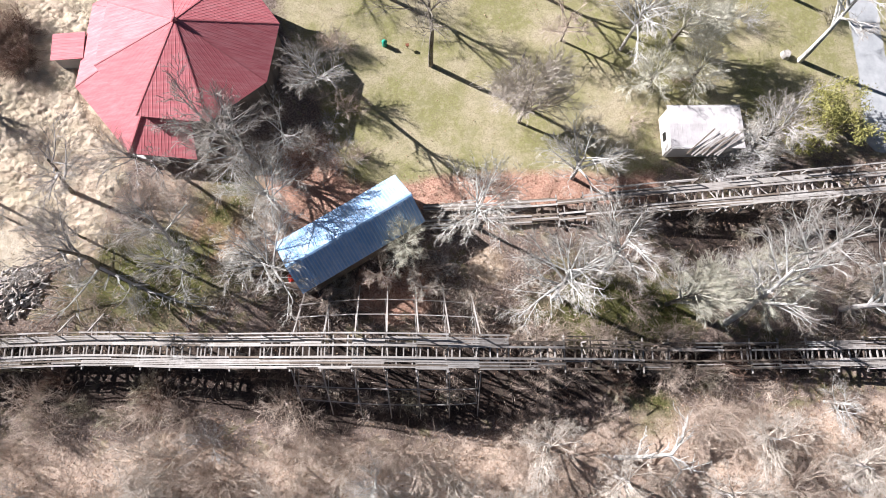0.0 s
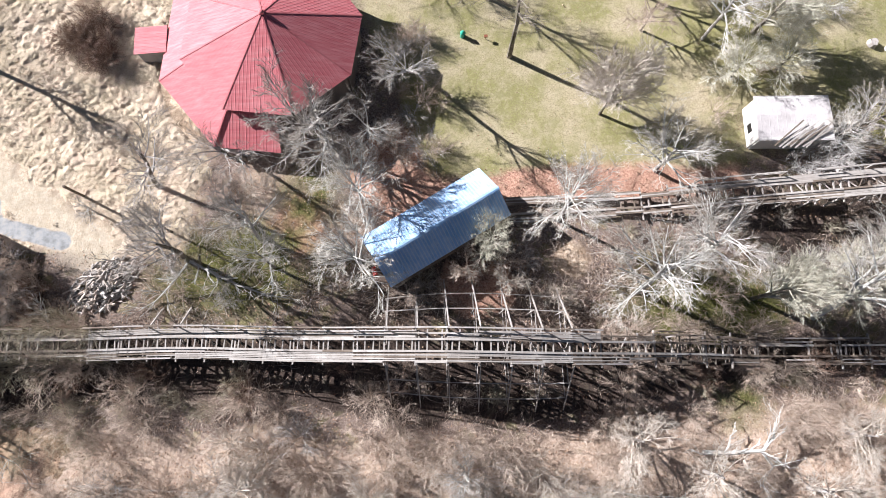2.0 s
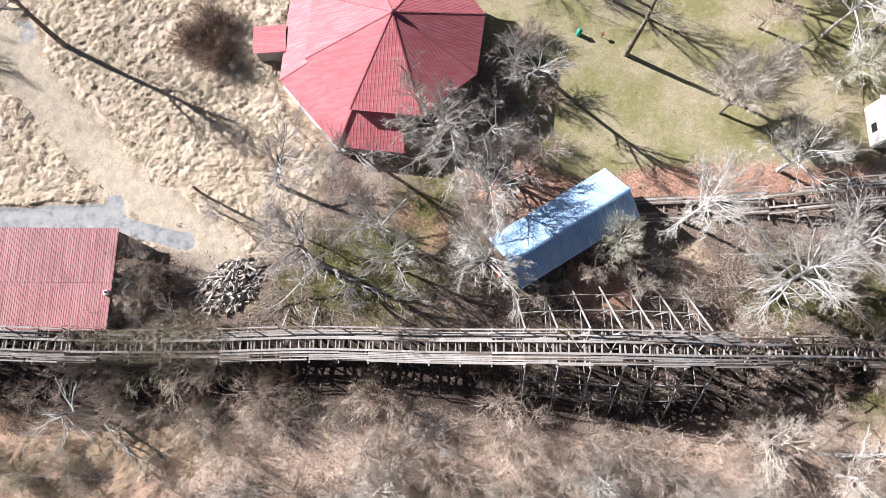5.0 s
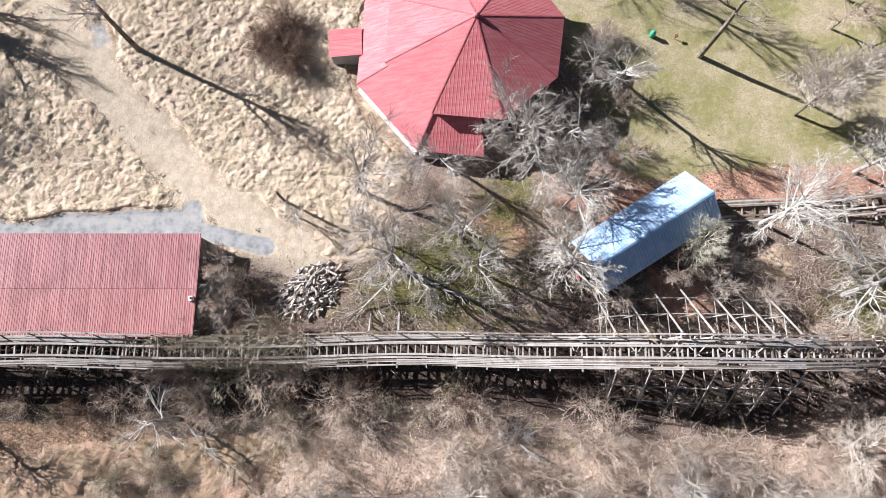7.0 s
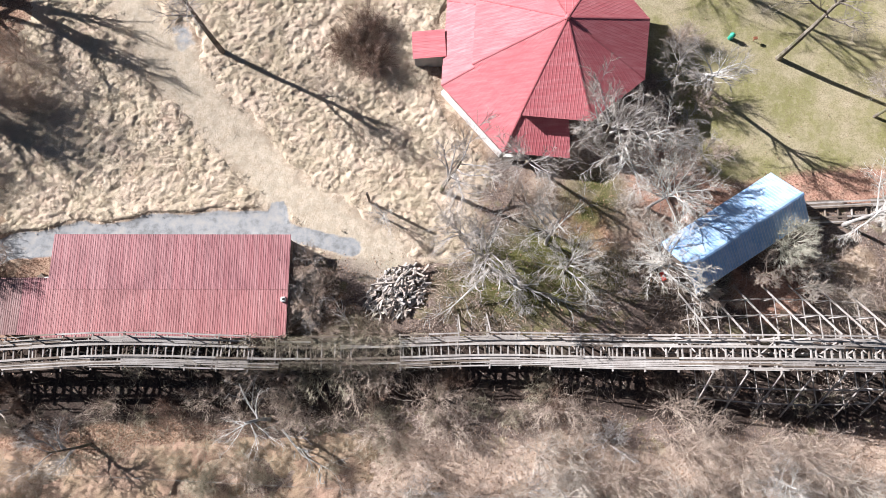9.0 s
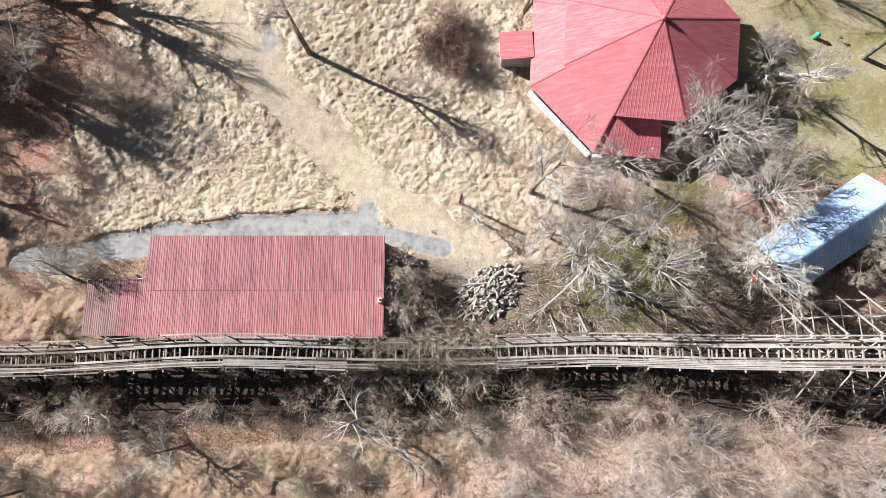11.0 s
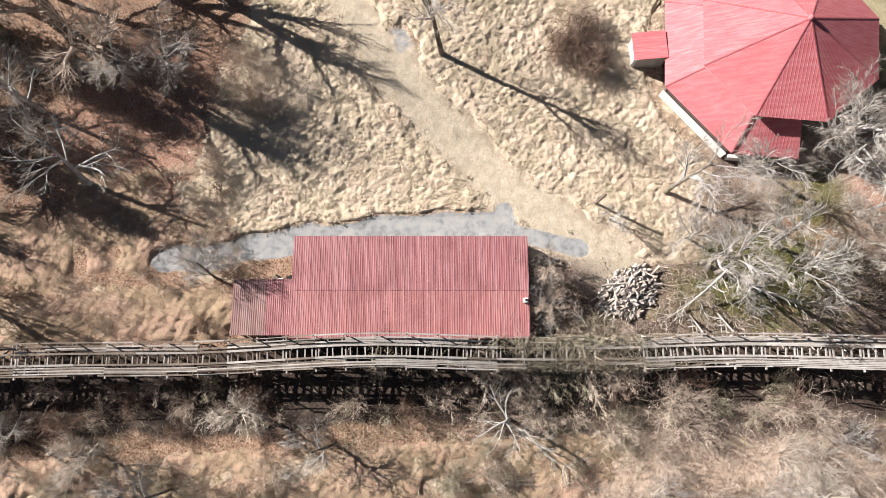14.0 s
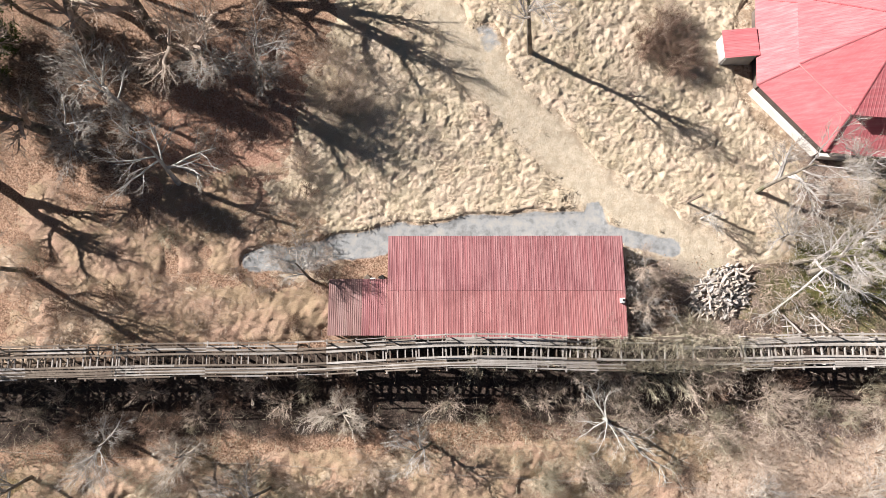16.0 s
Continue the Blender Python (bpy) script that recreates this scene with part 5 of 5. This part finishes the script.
bin_top.scale = (0.7, 0.7, 0.75)
bm = bmesh.new()
bmesh.ops.create_cone(bm, cap_ends=True, segments=16, radius1=0.46, radius2=0.12, depth=0.4)
bmesh.ops.translate(bm, verts=bm.verts, vec=(0, 0, 1.2))
part("lid", bm, GREEN_PAINT, bin_top)

grill_scale = 0.65
grill = thing("grill_post", "rusty iron park grill on a post", "grill", (-4.0, 36.0, lie1(-4.0, 36.0)))
grill.scale = (grill_scale,) * 3
beam("shaft", (0, 0, -0.2), (0, 0, 0.9), 0.08, 0.08, RUST, grill, (1, 0, 0), straight=True)
beam("fire_box", (-0.3, 0, 1.0), (0.3, 0, 1.0), 0.45, 0.25, RUST, grill, straight=True)

tarp = bmesh.new()
bmesh.ops.create_grid(tarp, x_segments=12, y_segments=8, size=0.5)
for v in tarp.verts:
    v.co = Vector((v.co.x * 0.8, v.co.y * 1.5, 0.12 + 0.16 * noise.noise(v.co * 4) + 0.3 * max(0, 0.4 - abs(v.co.x))))
tarp_ob = tagged(part("tarpaulin", tarp, Mat("red_tarpaulin", 0.5).done((0.62, 0.05, 0.03))), "crumpled red tarpaulin by the shed's end wall", "tarpaulin")
tarp_ob.matrix_basis = pose(-17.3, 9.6, lie1(-17.3, 9.6), 0, 0, 15) @ Matrix.Diagonal((0.6, 0.6, 0.6, 1))

for k, (x, y) in enumerate(((-81.3, 12.1), (-80.4, 12.3), (-81.9, 12.4))):
    box = bmesh.new()
    bmesh.ops.create_cube(box, size=0.6)
    bmesh.ops.bevel(box, geom=box.edges[:], offset=0.05, segments=1, affect="EDGES")
    ob = tagged(part("crate", box, (WHITE_METAL, DARK, WOOD_DARK)[k]), ("white metal crate", "black plastic crate", "brown wooden crate")[k] + " beside the red building", "crate")
    ob.matrix_basis = pose(x, y, lie1(x, y) + 0.28, 0, 0, 20 * k)

wire = bpy.data.curves.new("overhead_cable", "CURVE")
wire.dimensions, wire.bevel_depth = "3D", 0.009
sp = wire.splines.new("POLY")
sp.points.add(24)
for k in range(25):
    f = k / 24
    sp.points[k].co = (-140 + 180 * f, -0.2 - 18.0 * f, 7.0 - 6.0 * 4 * f * (1 - f) * 0.5, 1)
wire.materials.append(CABLE)
tagged(new("overhead_cable", wire), "thin grey cable strung above the brush", "cable")


# ---- grass, leaves and brambles ----
def stuff(name, verts, faces, material, label, category):
    me = bpy.data.meshes.new(name)
    me.from_pydata(verts.tolist(), [], faces.tolist())
    me.materials.append(material)
    return tagged(new(name, me), label, category, kind="stuff")


def pick_spots(rng, count, x0, x1, y0, y1, weight):
    x, y = x0 + (x1 - x0) * rng.random(count * 4), y0 + (y1 - y0) * rng.random(count * 4)
    keep = rng.random(count * 4) < weight(x, y)
    return x[keep][:count], y[keep][:count]


def grass_cover(x, y):
    """How thickly the matted grass of the field lies, 0 to 1."""
    w = zones(x, y)
    inside = (x > -85.8) & (x < -55.6) & (y > 5) & (y < 15.6)
    c = smooth(0.10, 0.98, w["dry"] + 0.30 * (lump(x, y, 2.1) - 0.5)) * smooth(0.85, 0.10, w["path"] + 0.55 * (lump(x, y, 1.6) - 0.5) + 0.12 * (lump(x, y, 0.5) - 0.5)) * smooth(0.35, 0.0, w["slab"] + 0.25 * (lump(x, y, 0.6) - 0.5))
    return c * ~inside * smooth(47.6, 45, y) * smooth(13.4, 14.2, np.hypot(x + 27, y - 34.4))


def rough_cover(x, y):
    """Patches of coarse brown grass beside the wood and below the track."""
    edge = smooth(-83, -87, x) * smooth(5.6, 7.0, y) * smooth(27, 22, y)
    edge = np.maximum(edge, smooth(-46, -52, x) * smooth(-4.2, -5.6, y))
    return edge * smooth(0.28, 0.55, 0.6 * lump(x, y, 4.5) + 0.4 * lump(x, y, 1.8)) * smooth(0.4, 0.1, zones(x, y)["slab"]) * smooth(-16.2, -14.2, y) * smooth(-120.5, -116, x)


def matted_grass(label, material, box, step, covering):
    xs, ys = np.arange(box[0], box[1], step), np.arange(box[2], box[3], step)
    X, Y = np.meshgrid(xs, ys, indexing="ij")
    cover = covering(X, Y)
    # tufts are combed one way
    p, q = 0.83 * X + 0.56 * Y + 0.5 * lump(X, Y, 3.0), -0.56 * X + 0.83 * Y + 0.5 * lump(X + 50, Y + 7, 3.0)
    h = 0.17 * lump(p * 0.75, q * 1.1, 0.75) + 0.19 * lump(p * 0.8 + 9, q * 1.2 + 31, 0.40) + 0.11 * lump(p + 3, q, 0.21)
    h = h * (0.75 + 0.5 * lump(X, Y, 4.0)) + 0.03 * np.random.default_rng(8).random(X.shape)
    Z = lie(X, Y) + 0.12 * (lump(X, Y, 2.6) - 0.5) + cover * (0.06 + 0.95 * h) - (1 - cover) * 0.12
    n, m = X.shape
    idx = np.arange(n * m).reshape(n, m)
    faces = np.stack([idx[:-1, :-1], idx[1:, :-1], idx[1:, 1:], idx[:-1, 1:]], -1).reshape(-1, 4)
    faces = faces[(cover.reshape(-1)[faces] > 0.03).any(1)]
    used, back = np.unique(faces, return_inverse=True)
    me = bpy.data.meshes.new("dry_grass")
    me.from_pydata(np.stack([X, Y, Z], -1).reshape(-1, 3)[used].tolist(), [], back.reshape(-1, 4).tolist())
    me.polygons.foreach_set("use_smooth", np.ones(len(me.polygons), bool))
    me.materials.append(material)
    tagged(new("dry_grass", me), label, "grass", kind="stuff")


def loose_blades():
    rng = np.random.default_rng(21)
    x, y = pick_spots(rng, 3900, -100, -35, 12, 47, lambda x, y: grass_cover(x, y) * (0.3 + 0.7 * lump(x, y, 2.5)))
    n, per = len(x), 7
    lay = lump(x, y, 9.0) * 9.0 + rng.normal(0, 0.4, n)
    more = lambda v: np.repeat(v, per)
    k = n * per
    a = rng.random(k) * 6.283
    long = 0.25 + 0.5 * rng.random(k)
    heart = np.stack([more(x) + rng.normal(0, 0.14, k), more(y) + rng.normal(0, 0.14, k), more(lie(x, y)) + 0.28 + 0.1 * rng.random(k)], -1)
    way = np.stack([np.cos(a) + 0.9 * np.cos(more(lay)), np.sin(a) + 0.9 * np.sin(more(lay)), 0 * a], -1)
    way /= np.linalg.norm(way, axis=1, keepdims=True) + 0.2
    mid = heart + way * (long * 0.5)[:, None]
    mid[:, 2] += long * (0.05 + 0.16 * rng.random(k))
    tip = mid + way * (long * 0.6)[:, None]
    tip[:, 2] -= long * (0.05 + 0.15 * rng.random(k))
    across = np.stack([-way[:, 1], way[:, 0], 0 * a], -1) * (0.018 + 0.02 * rng.random(k))[:, None]
    verts = np.stack([heart - across, heart + across, mid - across, mid + across, tip], 1).reshape(-1, 3)
    o = np.arange(k)[:, None] * 5
    me = bpy.data.meshes.new("dry_grass_blades")
    me.from_pydata(verts.tolist(), [], (o + [0, 1, 3, 2]).tolist() + (o + [2, 3, 4]).tolist())
    me.materials.append(STRAW)
    tagged(new("dry_grass_blades", me), "loose dry blades lying over the matted grass", "grass", kind="stuff")


def leaf_litter():
    rng = np.random.default_rng(22)

    def weight(x, y):
        w = zones(x, y)
        return (1 - w["dry"]) * (1 - 0.85 * np.minimum(w["shade_soil"], 1)) * (1 - 0.6 * w["mossy"]) * (1 - w["lawn"] * 0.97) * (1 - w["slab"]) * (1 - w["road"]) * (0.3 + 0.7 * lump(x, y, 2.0))

    x, y = pick_spots(rng, 40000, -122, 50, -17, 46, weight)
    out = ~((x > -86) & (x < -55.5) & (y > 5) & (y < 16.5)) & (np.hypot(x + 27, y - 34.4) > 12.5)
    x, y = x[out], y[out]
    n = len(x)
    c = np.stack([x, y, lie(x, y) + 0.05 + 0.07 * rng.random(n)], -1)
    a = rng.random(n) * 6.283
    r = 0.045 + 0.06 * rng.random(n)
    u = np.stack([np.cos(a), np.sin(a), rng.normal(0, 0.2, n)], -1) * r[:, None]
    v = np.stack([-np.sin(a), np.cos(a), rng.normal(0, 0.2, n)], -1) * (r * 0.7)[:, None]
    verts = np.stack([c - u, c + v, c + u, c - v], 1).reshape(-1, 3)
    k = np.arange(n) * 4
    stuff("leaf_litter", verts, np.stack([k, k + 1, k + 2, k + 3], -1), LITTER, "brown dead leaves scattered over the ground", "leaves")


def brambles(name, count, box, material, label, seed, dens):
    rng = np.random.default_rng(seed)
    x, y = pick_spots(rng, count, *box, dens)
    keep = np.array([not blocked(p, q) for p, q in zip(x, y)])
    x, y = x[keep], y[keep]
    n = len(x)
    a, l, h = rng.random(n) * 6.283, 0.5 + 1.3 * rng.random(n), 0.25 + 0.9 * rng.random(n)
    z = lie(x, y)
    p0 = np.stack([x, y, z - 0.05], -1)
    p1 = p0 + np.stack([np.cos(a) * l * 0.5, np.sin(a) * l * 0.5, h], -1)
    b = a + rng.normal(0, 0.5, n)
    p2 = p1 + np.stack([np.cos(b) * l * 0.6, np.sin(b) * l * 0.6, -h * 0.3 + rng.normal(0, 0.15, n)], -1)
    r = 0.010 + 0.009 * rng.random(n)
    s1 = np.concatenate([p0, r[:, None], p1, r[:, None]], 1)
    s2 = np.concatenate([p1, r[:, None], p2, r[:, None] * 0.6], 1)
    ob = part(name, joined(tubes(s1, 3), spikes(s2)), material)
    tagged(ob, label, "brush", kind="stuff")


matted_grass("pale dry grass matted into low rumpled tussocks over the field", STRAW, (-101, -27, 11.5, 48.0), 0.145, grass_cover)
matted_grass("coarse brown grass in patches at the edge of the wood", STRAW_BROWN, (-121, -82, 5, 28), 0.21, rough_cover)
matted_grass("coarse tan grass in patches below the track", STRAW_BROWN, (-121, -45, -16.5, -4), 0.21, rough_cover)
loose_blades()
leaf_litter()
brush = lambda x, y: (0.15 + 0.85 * smooth(0.35, 0.7, lump(x, y, 5.0))) * (1 - 0.75 * np.minimum(zones(x, y)["shade_soil"], 1))
brambles("bramble_thicket", 7500, (-45, 50, -17, 12), TWIG_BROWN, "tangled leafless brown brambles along the track", 31, brush)
brambles("bramble_thicket", 6000, (-120, -45, -17, 4), TWIG_OLIVE, "tangled leafless olive brambles below the track", 32, brush)
brambles("bramble_thicket", 5500, (-120, -86, 5, 45), TWIG_BROWN, "tangled leafless brambles under the far trees", 33, brush)
brambles("bramble_thicket", 1600, (-38, -12, 5, 27), BARK_GREY, "tangled grey brambles around the shed", 34, brush)


def vine_tangle():
    rng = np.random.default_rng(41)
    n = 520
    x = np.clip(rng.normal(-52.0, 5.5, n), -66, -34)
    side = rng.choice((-1, 1), n)
    base_y = np.array([LINE_Y(v) for v in x]) + side * (1.3 + 0.7 * rng.random(n))
    deck = np.array([LINE_Z(v) for v in x])
    p0 = np.stack([x, base_y, lie(x, base_y) - 0.05], -1)
    p1 = p0 + np.stack([rng.normal(0, 0.5, n), -side * 0.5 * rng.random(n), 0 * x], -1)
    p1[:, 2] = np.maximum(deck + 0.1 + 0.6 * rng.random(n), p0[:, 2] + 0.6)
    p2 = p1 + np.stack([rng.normal(0, 1.7, n), -side * (0.3 + 2.4 * rng.random(n)), -0.1 + 0.2 * rng.random(n)], -1)
    r = np.full((n, 1), 0.016)
    part_ob = part("vine_tangle", joined(tubes(np.concatenate([p0, r, p1, r], 1), 3), spikes(np.concatenate([p1, r, p2, r], 1))), TWIG_OLIVE)
    tagged(part_ob, "leafless olive vines creeping over the sagging track", "vine", kind="stuff")


vine_tangle()
